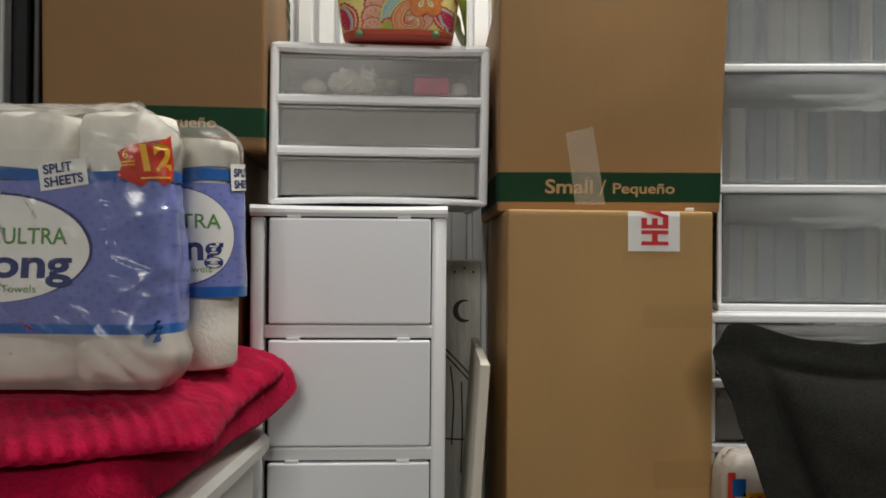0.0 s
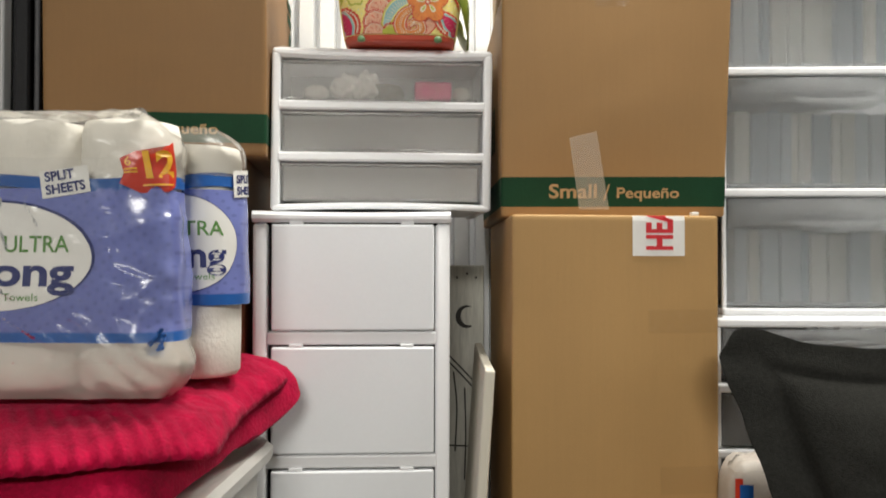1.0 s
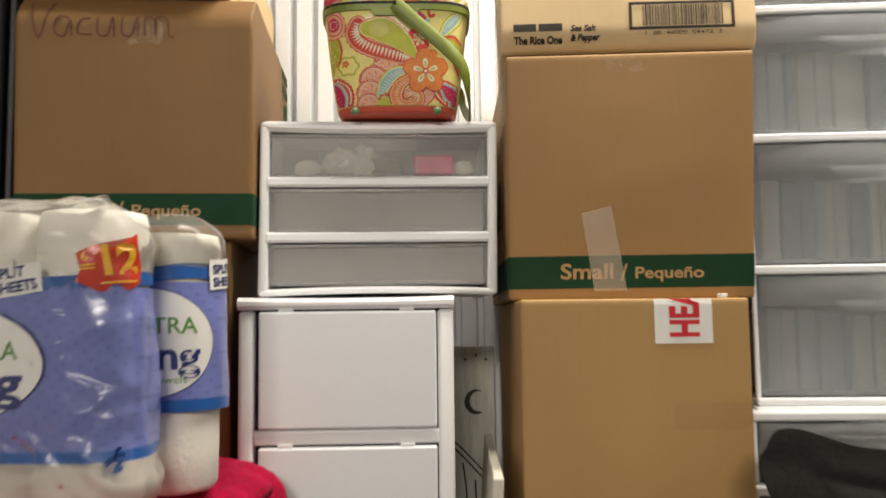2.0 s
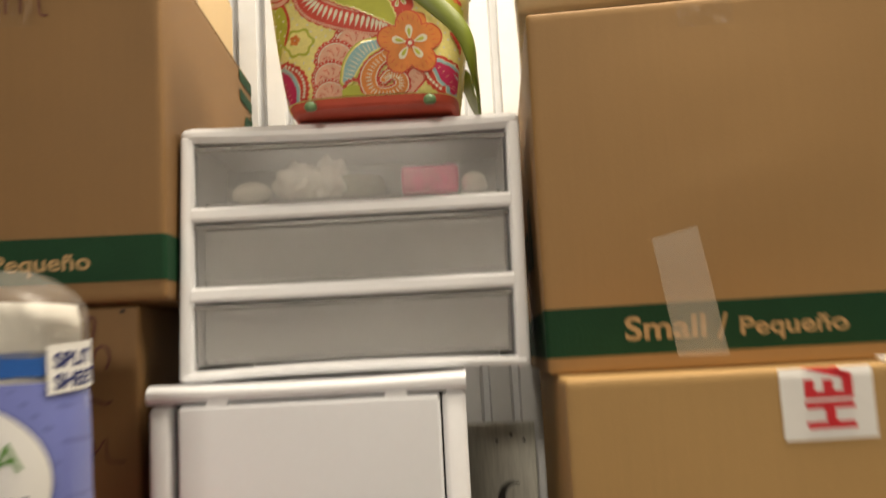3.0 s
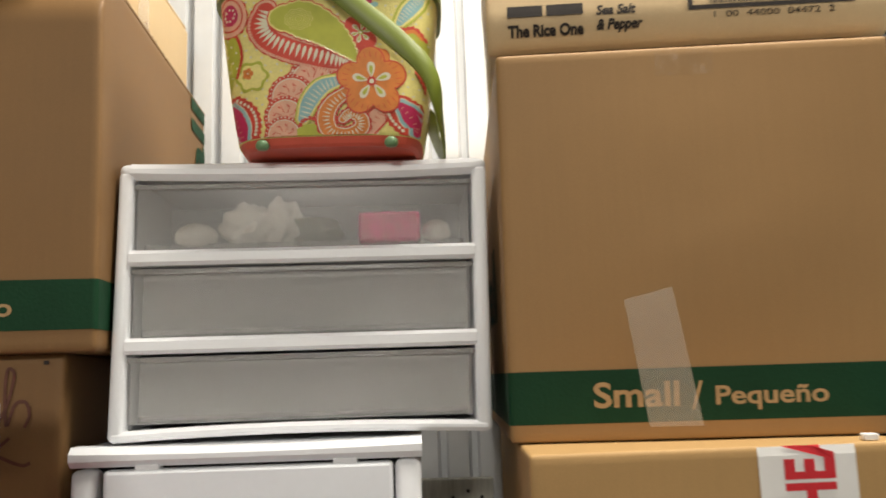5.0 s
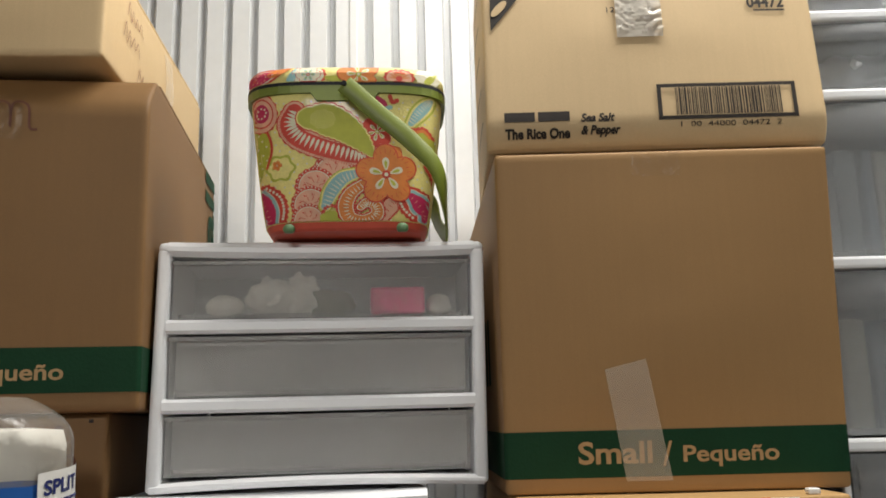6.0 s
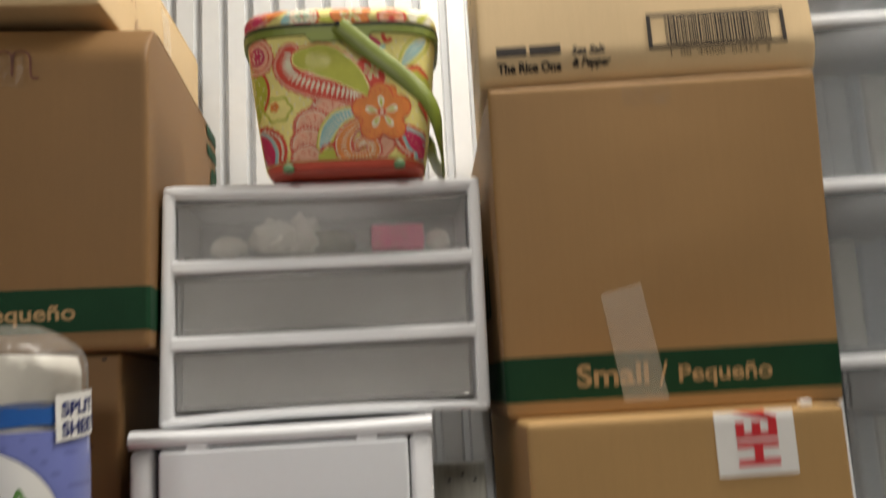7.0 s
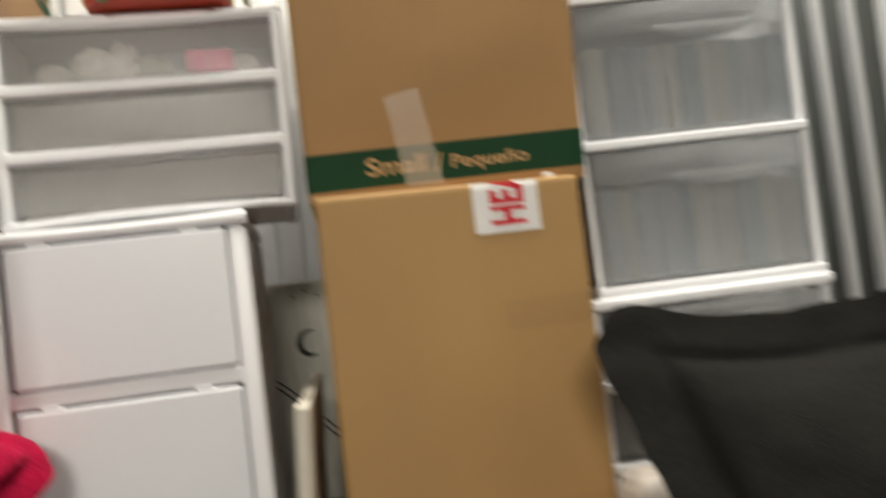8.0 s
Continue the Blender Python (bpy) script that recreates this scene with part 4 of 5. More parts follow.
def flower(x, z, r, petals, outer, inner, heart, layer, turn=0.0):
    for i in range(petals):
        an = radians(turn + 360 * i / petals)
        disc(P_RED if outer is not P_RED else P_PINK, x + r * 0.60 * math.cos(an), z + r * 0.60 * math.sin(an), r * 0.48, r * 0.43, layer - 1, math.degrees(an))
    for i in range(petals):
        an = radians(turn + 360 * i / petals)
        disc(outer, x + r * 0.58 * math.cos(an), z + r * 0.58 * math.sin(an), r * 0.45, r * 0.40, layer, math.degrees(an))
    for i in range(petals):
        an = radians(turn + 360 * i / petals)
        drop(inner, x + r * 0.34 * math.cos(an), z + r * 0.34 * math.sin(an), r * 0.5, r * 0.30, math.degrees(an) + 180, layer + 1, 0.0)
        drop(P_GREEN, x + r * 0.33 * math.cos(an), z + r * 0.33 * math.sin(an), r * 0.3, r * 0.13, math.degrees(an) + 180, layer + 2, 0.0)
    disc(heart, x, z, r * 0.14, r * 0.14, layer + 2)
    disc(P_CREAM, x, z, r * 0.07, r * 0.07, layer + 3)


def beads(material, pts, r, layer):
    for x, z in pts:
        disc(material, x, z, r, r, layer, n=10)


def arcpts(x, z, r, a0, a1, n, kx=1.0):
    return [(x + kx * r * math.cos(radians(a0 + (a1 - a0) * i / (n - 1))), z + r * math.sin(radians(a0 + (a1 - a0) * i / (n - 1)))) for i in range(n)]


S = 0.000236


def at(px, py):
    return (px - 462) * S, (765 - py) * 0.000212


def smooth(pts, steps=8):
    """A soft line through points that carry a place and a half width."""
    p = [np.array(q, float) for q in pts]
    p = [2 * p[0] - p[1]] + p + [2 * p[-1] - p[-2]]
    out = []
    for a, b, c_, d_ in zip(p, p[1:], p[2:], p[3:]):
        for i in range(steps):
            t = i / steps
            out.append(0.5 * (2 * b + (c_ - a) * t + (2 * a - 5 * b + 4 * c_ - d_) * t * t + (3 * b - a - 3 * c_ + d_) * t ** 3))
    return out + [p[-2]]


def swath(material, pts, layer, grow=0.0, wave=0.0):
    """A printed band along a soft line, with round ends and a scalloped rim where wanted."""
    bm = prints.setdefault(material.name, (material, bmesh.new()))[1]
    line = smooth(pts)
    off, last, run = 0.0003 + 0.00006 * layer, None, 0.0
    first, end = line[0], line[-1]
    dirs = [line[min(i + 1, len(line) - 1)][:2] - line[max(i - 1, 0)][:2] for i in range(len(line))]
    dirs = [d / (np.linalg.norm(d) + 1e-9) for d in dirs]
    rows = []
    for k in (1.0, 0.9, 0.6, 0.3):
        rows.append((first[:2] - dirs[0] * (first[2] + grow) * k, (first[2] + grow) * math.sqrt(1 - min(k, 0.995) ** 2), dirs[0]))
    rows += [(q[:2], q[2] + grow, d) for q, d in zip(line, dirs)]
    for k in (0.3, 0.6, 0.9, 1.0):
        rows.append((end[:2] + dirs[-1] * (end[2] + grow) * k, (end[2] + grow) * math.sqrt(1 - min(k, 0.995) ** 2), dirs[-1]))
    for i, (c_, r, d) in enumerate(rows):
        r = r + wave * math.sin(i * 2.1)
        n = np.array((-d[1], d[0])) * r
        cur = [bm.verts.new(skin(*at(*(c_ + n * k)), off)) for k in (-1, -0.5, 0, 0.5, 1)]
        if last:
            for j in range(4):
                bm.faces.new((last[j], last[j + 1], cur[j + 1], cur[j]))
        last = cur


def teeth(material, pts, layer, length, width, every=1, shift=0.0):
    line = smooth(pts)
    for i in range(1, len(line) - 1, every):
        d = line[i + 1][:2] - line[i - 1][:2]
        d = d / (np.linalg.norm(d) + 1e-9)
        n = np.array((-d[1], d[0]))
        x, z = at(*(line[i][:2] + n * shift))
        drop(material, x, z, length * S, width * S, math.degrees(math.atan2(-n[1], n[0])), layer, 0.0)


def studs(material, pts, layer, r, shift, every=1):
    line = smooth(pts)
    for i in range(0, len(line) - 1, every):
        d = line[i + 1][:2] - line[i][:2]
        d = d / (np.linalg.norm(d) + 1e-9)
        x, z = at(*(line[i][:2] + np.array((-d[1], d[0])) * shift))
        disc(material, x, z, r * S, r * S, layer, n=9)


# pale dots all over the ground
rngp = random.Random(8)
for i in range(22):
    for j in range(18):
        x, z = at(80 + 36 * i + 18 * (j % 2) + rngp.uniform(-4, 4), 190 + 31 * j + rngp.uniform(-4, 4))
        disc(P_CREAM, x, z, 0.0010, 0.0010, 0, n=8)
# big lime paisley with a toothed red crescent
CRES = [(262, 228, 26), (243, 285, 32), (272, 342, 34), (340, 382, 34), (420, 410, 32), (495, 432, 28), (545, 440, 16)]
swath(P_RED, CRES, 1, 20, 3)
swath(P_PINK, CRES, 2, 15)
swath(P_RED, CRES, 3, 5)
teeth(P_RED, CRES, 4.5, 12, 3, 1, 42)
teeth(P_CREAM, CRES, 5, 50, 15, 2, -2)
BODY = [(322, 262, 44), (385, 268, 66), (455, 305, 58), (510, 355, 42), (552, 405, 20), (566, 428, 8)]
swath(P_RED, BODY, 6, 13, 4)
swath(M_FABRIC, BODY, 7, 8, 3)
swath(P_GREEN, BODY, 8, 2, 2)
for k in range(5):
    disc(M_FABRIC, *at(375, 268), (12 + 9 * k) * S, (9 + 7 * k) * S, 13 - k, 0, 9, 0.06)
    disc(P_GREEN, *at(375, 268), (10 + 9 * k) * S, (7.5 + 7 * k) * S, 13.5 - k, 0, 9, 0.06)
# pink scallops with red beaded rims
for j, (px, py, r) in enumerate(((415, 512, 70), (345, 568, 66), (325, 645, 62), (318, 715, 56))):
    x, z = at(px, py)
    r *= S
    j = 4 * j
    disc(P_RED, x, z, r * 1.22, r * 1.18, j, 0, 18, 0.03, 72)
    beads(P_CREAM, arcpts(x, z, r * 1.1, 0, 350, 30), 0.0007, j + 1)
    disc(P_CREAM, x, z, r * 1.0, r * 0.98, j + 1, n=30)
    disc(P_PINK, x, z, r * 0.94, r * 0.92, j + 2, n=30)
    for i in range(8):
        an = 20 + 45 * i
        drop(P_RED, x + 0.5 * r * math.cos(radians(an)), z + 0.5 * r * math.sin(radians(an)), r * 0.55, r * 0.05, an, j + 3, 1.2)
        drop(P_RED, x + 0.66 * r * math.cos(radians(an + 13)), z + 0.66 * r * math.sin(radians(an + 13)), r * 0.22, r * 0.10, an + 40, j + 3, 0.2)
# blue bow with a lime rim
BOW = [(505, 512, 15), (450, 535, 24), (408, 590, 24), (384, 655, 14)]
swath(P_GREEN, BOW, 17, 14)
swath(M_FABRIC, BOW, 18, 9)
swath(P_BLUE, BOW, 19, 2)
teeth(P_CREAM, BOW, 20, 38, 6, 2)
# curled fan
FAN = [(530, 560, 14), (483, 600, 20), (462, 655, 23), (480, 708, 22), (535, 722, 21), (582, 695, 19), (580, 655, 16), (545, 640, 12), (520, 660, 8)]
swath(P_RED, FAN, 19.5, 14, 3)
swath(P_CREAM, FAN, 21, 7)
swath(P_ORANGE, FAN, 22, 3)
teeth(P_CREAM, FAN, 23, 26, 6, 2)
disc(P_GREEN, *at(408, 706), 46 * S, 28 * S, 18, 0, 9, 0.06)
beads(P_RED, arcpts(*at(408, 690), 34 * S, 20, 160, 7), 0.0018, 19)
# orange flower
flower(*at(622, 518), 0.0272, 5, P_ORANGE, P_CREAM, P_RED, 26, 20)
for i in range(5):
    for k in (-24, -12, 0, 12, 24):
        an = 20 + 72 * i + k
        x, z = at(622, 518)
        drop(P_RED, x + 0.0225 * math.cos(radians(an)), z + 0.0225 * math.sin(radians(an)), 0.0062, 0.0006, an, 27.5, 0)
# crimson paisleys with blue rims and beaded fringes
for line, fringe, side in (([(722, 610, 16), (752, 640, 34), (775, 680, 26), (768, 706, 10)], [(668, 620, 5), (690, 668, 5), (735, 712, 5)], 1),
                           ([(122, 585, 16), (140, 625, 30), (160, 675, 30), (172, 715, 14)], [(150, 560, 5), (205, 605, 5), (222, 660, 5), (215, 715, 5)], -1)):
    swath(P_RED, line, 3, 30, 4)
    swath(P_CREAM, line, 4, 17)
    swath(P_BLUE, line, 5, 13)
    swath(P_MAGENTA, line, 7, 0)
    teeth(P_PINK, line, 8, 18, 3, 4, 6)
    swath(P_RED, fringe, 2, 13, 4)
    studs(P_CREAM, fringe, 9, 6, 0, 2)
swath(P_RED, [(612, 700, 20), (640, 650, 30), (665, 622, 12)], 1, 7)
swath(P_PINK, [(612, 700, 20), (640, 650, 30), (665, 622, 12)], 2)
teeth(P_RED, [(612, 700, 20), (640, 650, 30), (665, 622, 12)], 3, 20, 3, 3)
# lime buds and side sprigs
disc(P_GREEN, *at(208, 480), 58 * S, 52 * S, 1, 0, 6, 0.10, 60)
disc(M_FABRIC, *at(208, 480), 48 * S, 42 * S, 2, 0, 6, 0.10, 60)
flower(*at(194, 467), 0.0045, 5, P_ORANGE, P_RED, P_CREAM, 4)
swath(P_GREEN, [(95, 250, 18), (118, 330, 44), (118, 420, 44), (112, 500, 18)], 1, 0, 3)
studs(P_RED, [(120, 262, 4), (160, 330, 4), (172, 400, 4), (150, 480, 4)], 2, 6, 0, 1)
for k, (m_, r) in enumerate(((P_RED, 84), (P_PINK, 76), (P_RED, 60), (P_PINK, 54), (P_MAGENTA, 38))):
    disc(m_, *at(128, 225), r * 0.78 * S, r * S, 3 + k, 25, 14 if k == 0 else 0, 0.04, 60)
beads(P_CREAM, arcpts(*at(128, 225), 20 * S, 0, 320, 8), 0.0010, 9)
# blue feather, coral sprig and leaves by the strap
FEA = [(722, 285, 10), (752, 238, 20), (785, 195, 18), (806, 170, 6)]
swath(P_GREEN, FEA, 1, 18)
swath(M_FABRIC, FEA, 2, 10)
swath(P_BLUE, FEA, 3, 2)
teeth(P_CREAM, FEA, 4, 30, 5, 2)
swath(P_GREEN, [(730, 350, 16), (775, 345, 34), (815, 375, 26)], 0.5, 0, 3)
swath(P_RED, [(698, 305, 5), (735, 312, 7), (775, 303, 7), (812, 335, 5)], 2, 2, 3)
studs(P_ORANGE, [(698, 305, 5), (735, 312, 7), (775, 303, 7), (812, 335, 5)], 3, 7, 10, 2)
flower(*at(588, 325), 0.0150, 6, P_RED, P_CREAM, P_GREEN, 2, 15)
swath(P_MAGENTA, [(590, 175, 10), (610, 200, 16), (625, 225, 6)], 2, 2)
swath(P_BLUE, [(612, 225, 8), (640, 215, 10)], 3)
studs(P_RED, [(640, 165, 4), (650, 190, 4), (675, 180, 4)], 3, 9, 0, 2)
swath(P_RED, [(640, 395, 8), (660, 415, 22), (680, 440, 6)], 2, 3)
swath(P_ORANGE, [(640, 395, 8), (660, 415, 22), (680, 440, 6)], 3)
studs(P_RED, [(778, 470, 4), (800, 510, 4), (815, 560, 4)], 3, 9, 0, 3)
# lid blossoms
LZ = BH + 0.012
drop(P_RED, -0.074, LZ, 0.044, 0.024, 10, 2, 0.1)
drop(P_CREAM, -0.075, LZ, 0.038, 0.019, 10, 3, 0.1)
drop(P_MAGENTA, -0.076, LZ, 0.035, 0.016, 10, 4, 0.1)
beads(P_PINK, arcpts(-0.079, LZ, 0.005, 0, 320, 8), 0.0007, 5)
drop(P_ORANGE, -0.060, LZ + 0.004, 0.026, 0.010, 15, 5, 0.2)
drop(P_BLUE, -0.048, LZ - 0.001, 0.020, 0.010, 60, 3, 0.3)
disc(P_RED, -0.034, LZ, 0.0165, 0.0130, 2, 0, 16, 0.05, 64)
disc(P_CREAM, -0.034, LZ, 0.0145, 0.0112, 3, n=30)
flower(-0.034, LZ, 0.0110, 6, P_CREAM, P_BLUE, P_RED, 5)
drop(P_GREEN, -0.010, LZ - 0.004, 0.024, 0.010, 160, 2, 0.3)
flower(0.013, LZ, 0.0190, 5, P_ORANGE, P_CREAM, P_GREEN, 6, 30)
disc(P_RED, 0.051, LZ - 0.003, 0.0145, 0.0100, 2, 0, 14, 0.06, 60)
disc(P_PINK, 0.051, LZ - 0.003, 0.0120, 0.0080, 3)
for i in range(9):
    an = 10 + 20 * i
    drop(P_ORANGE, 0.051 + 0.007 * math.cos(radians(an)), LZ - 0.004 + 0.006 * math.sin(radians(an)), 0.0075, 0.0016, an, 4, 0)
disc(P_RED, 0.051, LZ - 0.004, 0.0032, 0.0026, 5)
disc(P_CREAM, 0.078, LZ, 0.0120, 0.0090, 2, 0, 8, 0.06)
drop(P_GREEN, 0.082, LZ - 0.001, 0.018, 0.008, 40, 3, 0.3)
for material, bm in prints.values():
    part("printed_pattern", bm, material, basket)["kind"] = "stuff"


# ---- outhouse sign and white board in the gap ----
sign = thing("wooden_sign", pose(-0.170, 1.478, 0.0, -2.0, 0, 0), "grey weathered plank sign with a crescent moon cutout", "sign")
part("plank", box(0.0, 0.152, 0.0, 0.012, 0.55, 1.180, 0.002), M_WOOD, sign)
part("support", box(0.02, 0.13, 0.002, 0.011, 0.0, 0.55, 0.002), M_WOOD, sign)
moon = []
for i in range(21):
    an = radians(60 + 240 * i / 20)
    moon.append((0.121 + 0.0195 * math.cos(an), 1.088 + 0.0205 * math.sin(an)))
for i in range(21):
    an = radians(285 - 210 * i / 20)
    moon.append((0.1255 + 0.0148 * math.cos(an), 1.089 + 0.0165 * math.sin(an)))
bm = bmesh.new()
out_ = [bm.verts.new((a, -0.0006, b)) for a, b in moon[:21]]
inn_ = [bm.verts.new((a, -0.0006, b)) for a, b in moon[21:]][::-1]
for i in range(20):
    bm.faces.new((out_[i], out_[i + 1], inn_[i + 1], inn_[i]))
part("moon_cutout", bm, M_DARK, sign, "dark crescent moon")
flat = lambda u, v: Vector((u, -0.0007, v))
for pts in ([(0.0, 1.08), (0.075, 1.032), (0.152, 0.955)], [(0.0, 1.072), (0.072, 1.024), (0.150, 0.945)], [(0.118, 0.962), (0.120, 0.88), (0.118, 0.80)], [(0.09, 0.86), (0.15, 0.858)], [(0.098, 0.99), (0.104, 0.93), (0.101, 0.85)]):
    part("drawn_line", ribbon(flat, pts, 0.0028), M_DARK, sign)
for a, b in ((0.104, 1.158), (0.138, 1.158), (0.122, 1.165)):
    bm = bmesh.new()
    bmesh.ops.create_cone(bm, cap_ends=True, segments=10, radius1=0.0022, radius2=0.0016, depth=0.002)
    for v in bm.verts:
        v.co = Vector((v.co.x + a, v.co.z - 0.001, v.co.y + b))
    part("nail", bm, M_DARK, sign)

board = thing("white_board", pose(-0.0265, 1.02, 0.0, 0, 3.6, 2.0) , "thin cream painted board standing on edge", "board")
part("face", add_box(bmesh.new(), -0.063, -0.052, 0.0, 0.34, 0.0, 1.054, 0.0015), M_CREAM, board)
part("edge_strip", add_box(bmesh.new(), -0.0645, -0.0530, -0.003, 0.010, 0.0, 1.055, 0.002), M_CREAM, board, "pale edge strip")
for v in board.children[0].data.vertices:
    v.co.z += 0.10 * v.co.y if v.co.z > 0.5 else 0


# ---- plastic tub, crimson plush blanket, paper towels ----
M_TUB = mat("milky_tub_plastic", (0.52, 0.51, 0.48), 0.35, var=0.04, scale=8, bump=0.05)
tub = thing("storage_tub", pose(-0.540, 0.916, 0.0), "milky white plastic storage tub with a lid", "tub")
def tubloop(z, a, b):
    return loop(z, a, b * 1.06, 72, 12.0)
part("body", lofted([tubloop(0.0, 0.205, 0.150), tubloop(0.01, 0.21, 0.155), tubloop(0.92, 0.232, 0.176), tubloop(0.935, 0.240, 0.180)]), M_TUB, tub, smooth=False)
part("lid", lofted([tubloop(0.935, 0.240, 0.180), tubloop(0.937, 0.248, 0.188), tubloop(0.950, 0.249, 0.189), tubloop(0.958, 0.243, 0.183), tubloop(0.953, 0.225, 0.168)]), M_TUB, tub, smooth=False)


def edge_x(y):
    """The blanket's free side, swelling into a rounded fold at the far end."""
    t = (y - 0.80) / 0.30
    return -0.322 + 0.040 * t + 0.040 * max(0.0, (t - 0.5) / 0.5) ** 1.4 - 0.075 * max(0.0, (y - 1.06) / 0.06) ** 2.2


def plush(u, v, lift=0.0, amp=1.0):
    """Top of the blanket over u (from the wall to the free side) and v (front to back)."""
    y = 0.728 + 0.392 * v
    xr = edge_x(y) + lift * 0.3
    q = 1 - (1 - u) ** 1.6
    x = -0.77 + (xr + 0.77) * q
    a = max(0.0, (x - (xr - 0.055)) / 0.055)
    b = max(0.0, (0.812 - y) / 0.084)
    c_ = max(0.0, (y - 1.065) / 0.055)
    e = min(1.0, (a ** 2.2 + b ** 2.2 + c_ ** 2.2) ** (1 / 2.2))
    base = 0.962 + 0.11 * max(-0.1, y - 0.80)
    if y > 1.0:
        base += 0.30 * (y - 1.0)
    top = 1.014 + 0.16 * max(0, y - 0.82) + 0.006 * math.sin(6 * x + 9 * y)
    z = base + (top - base) * math.sqrt(max(0.0, 1 - e * e)) + lift
    p = Vector((x, y, z))
    n1 = noise.noise(p * 10) * 0.008 + noise.noise(p * 40) * 0.0015
    rib = 0.0026 * math.sin(2 * math.pi * (x + 0.012 * noise.noise(p * 8)) / 0.0128) * (1 if lift else 0.2)
    keep = 0.0 if (0.80 < y < 1.02 and x < -0.315) else 1.0
    return p + Vector((n1 * 0.4, -0.6 * abs(n1), n1 * keep)) * amp + Vector((0, -0.3 * rib, rib * (0.3 + 0.7 * keep))) * amp


blanket = thing("plush_blanket", pose(0, 0, 0), "crumpled crimson plush blanket folded over the tub", "blanket")
part("fold", grid(lambda u, v: plush(u, v), span(0, 1, 150), span(0, 1, 150)), M_BLANKET, blanket, smooth=True)
def skirt(u, v):
    p = plush(1.0, u)
    return Vector((p.x - 0.050 * v, p.y - 0.03 * v * max(0.0, (u - 0.8) / 0.2), p.z - 0.016 * math.sin(2.2 * v) - 0.03 * v * max(0.0, (u - 0.6) / 0.4)))
part("underside", grid(skirt, span(0, 1, 60), span(0, 1, 6)), M_BLANKET, blanket, smooth=True)
def front_skirt(u, v):
    p = plush(u, 0.0)
    return Vector((p.x, p.y + 0.01 * v, p.z - 0.14 * v))
part("hanging_edge", grid(front_skirt, span(0, 1, 60), span(0, 1, 10)), M_BLANKET, blanket, smooth=True)


def curve_through(pts, n):
    """Even steps along a smooth line through the points."""
    p = [Vector(q) for q in pts]
    p = [2 * p[0] - p[1]] + p + [2 * p[-1] - p[-2]]
    out = []
    for a, b, c_, d_ in zip(p, p[1:], p[2:], p[3:]):
        for i in range(n):
            t = i / n
            out.append(0.5 * (2 * b + (c_ - a) * t + (2 * a - 5 * b + 4 * c_ - d_) * t * t + (3 * b - a - 3 * c_ + d_) * t ** 3))
    return out + [p[-2]]


# upper layer: its rim runs along the front to a soft corner, then back along the free side
RIM = curve_through([(-0.77, 0.716, 1.002), (-0.55, 0.714, 1.002), (-0.43, 0.718, 1.003), (-0.351, 0.748, 1.005), (-0.305, 0.780, 1.004), (-0.283, 0.806, 1.001), (-0.287, 0.870, 1.009), (-0.291, 0.945, 1.014), (-0.283, 1.005, 1.024), (-0.272, 1.060, 1.036), (-0.290, 1.105, 1.045)], 34)
INNER = curve_through([(-0.79, 0.95, 1.050), (-0.68, 0.95, 1.050), (-0.555, 0.935, 1.050), (-0.465, 0.92, 1.050), (-0.415, 0.912, 1.050), (-0.385, 0.912, 1.051), (-0.374, 0.93, 1.053), (-0.37, 0.96, 1.056), (-0.365, 0.99, 1.062), (-0.36, 1.02, 1.068), (-0.36, 1.05, 1.072)], 34)
RUN = [0.0]
for a, b in zip(RIM, RIM[1:]):
    RUN.append(RUN[-1] + (b - a).length)


def upper(i, v):
    b, a = RIM[int(i)], INNER[int(i)]
    t = min(v, 1.0)
    p = a.lerp(b, t)
    p.z = a.z + (b.z - a.z) * (1 - math.sqrt(max(0.0, 1 - t ** 1.7)))
    out = Vector((b.x - a.x, b.y - a.y, 0)).normalized()
    if v > 1:
        p = p - out * 0.05 * (v - 1) * 5 + Vector((0, 0, -0.010 * (v - 1) * 5))
    front = min(1.0, max(0.0, (-0.275 - b.x) / 0.05 if b.y < 0.82 else 0.0))
    q = Vector((p.x, p.y, p.z))
    ridge = math.sin(2 * math.pi * (RUN[int(i)] + 0.006 * noise.noise(q * 9)) / 0.0185)
    d = 0.0036 * ridge * (0.75 + 0.9 * noise.noise(q * 17)) * front * (0.55 + 0.45 * t) * (1.0 if v <= 1 else 0.5)
    d += noise.noise(q * 12) * 0.006 + noise.noise(q * 38) * (0.0035 - 0.0020 * front) + noise.noise(q * 95) * (0.0024 - 0.0010 * front)
    under = 0.25 if p.x < -0.34 and p.y > 0.82 else 1.0
    return p + (Vector((0, 0, 1 - 0.6 * t)) + out * t) * d * under


part("ribbed_layer", grid(upper, list(range(len(RIM))), span(0, 1, 46) + [1.04, 1.1, 1.2]), M_BLANKET, blanket, "ribbed crimson top layer", True)

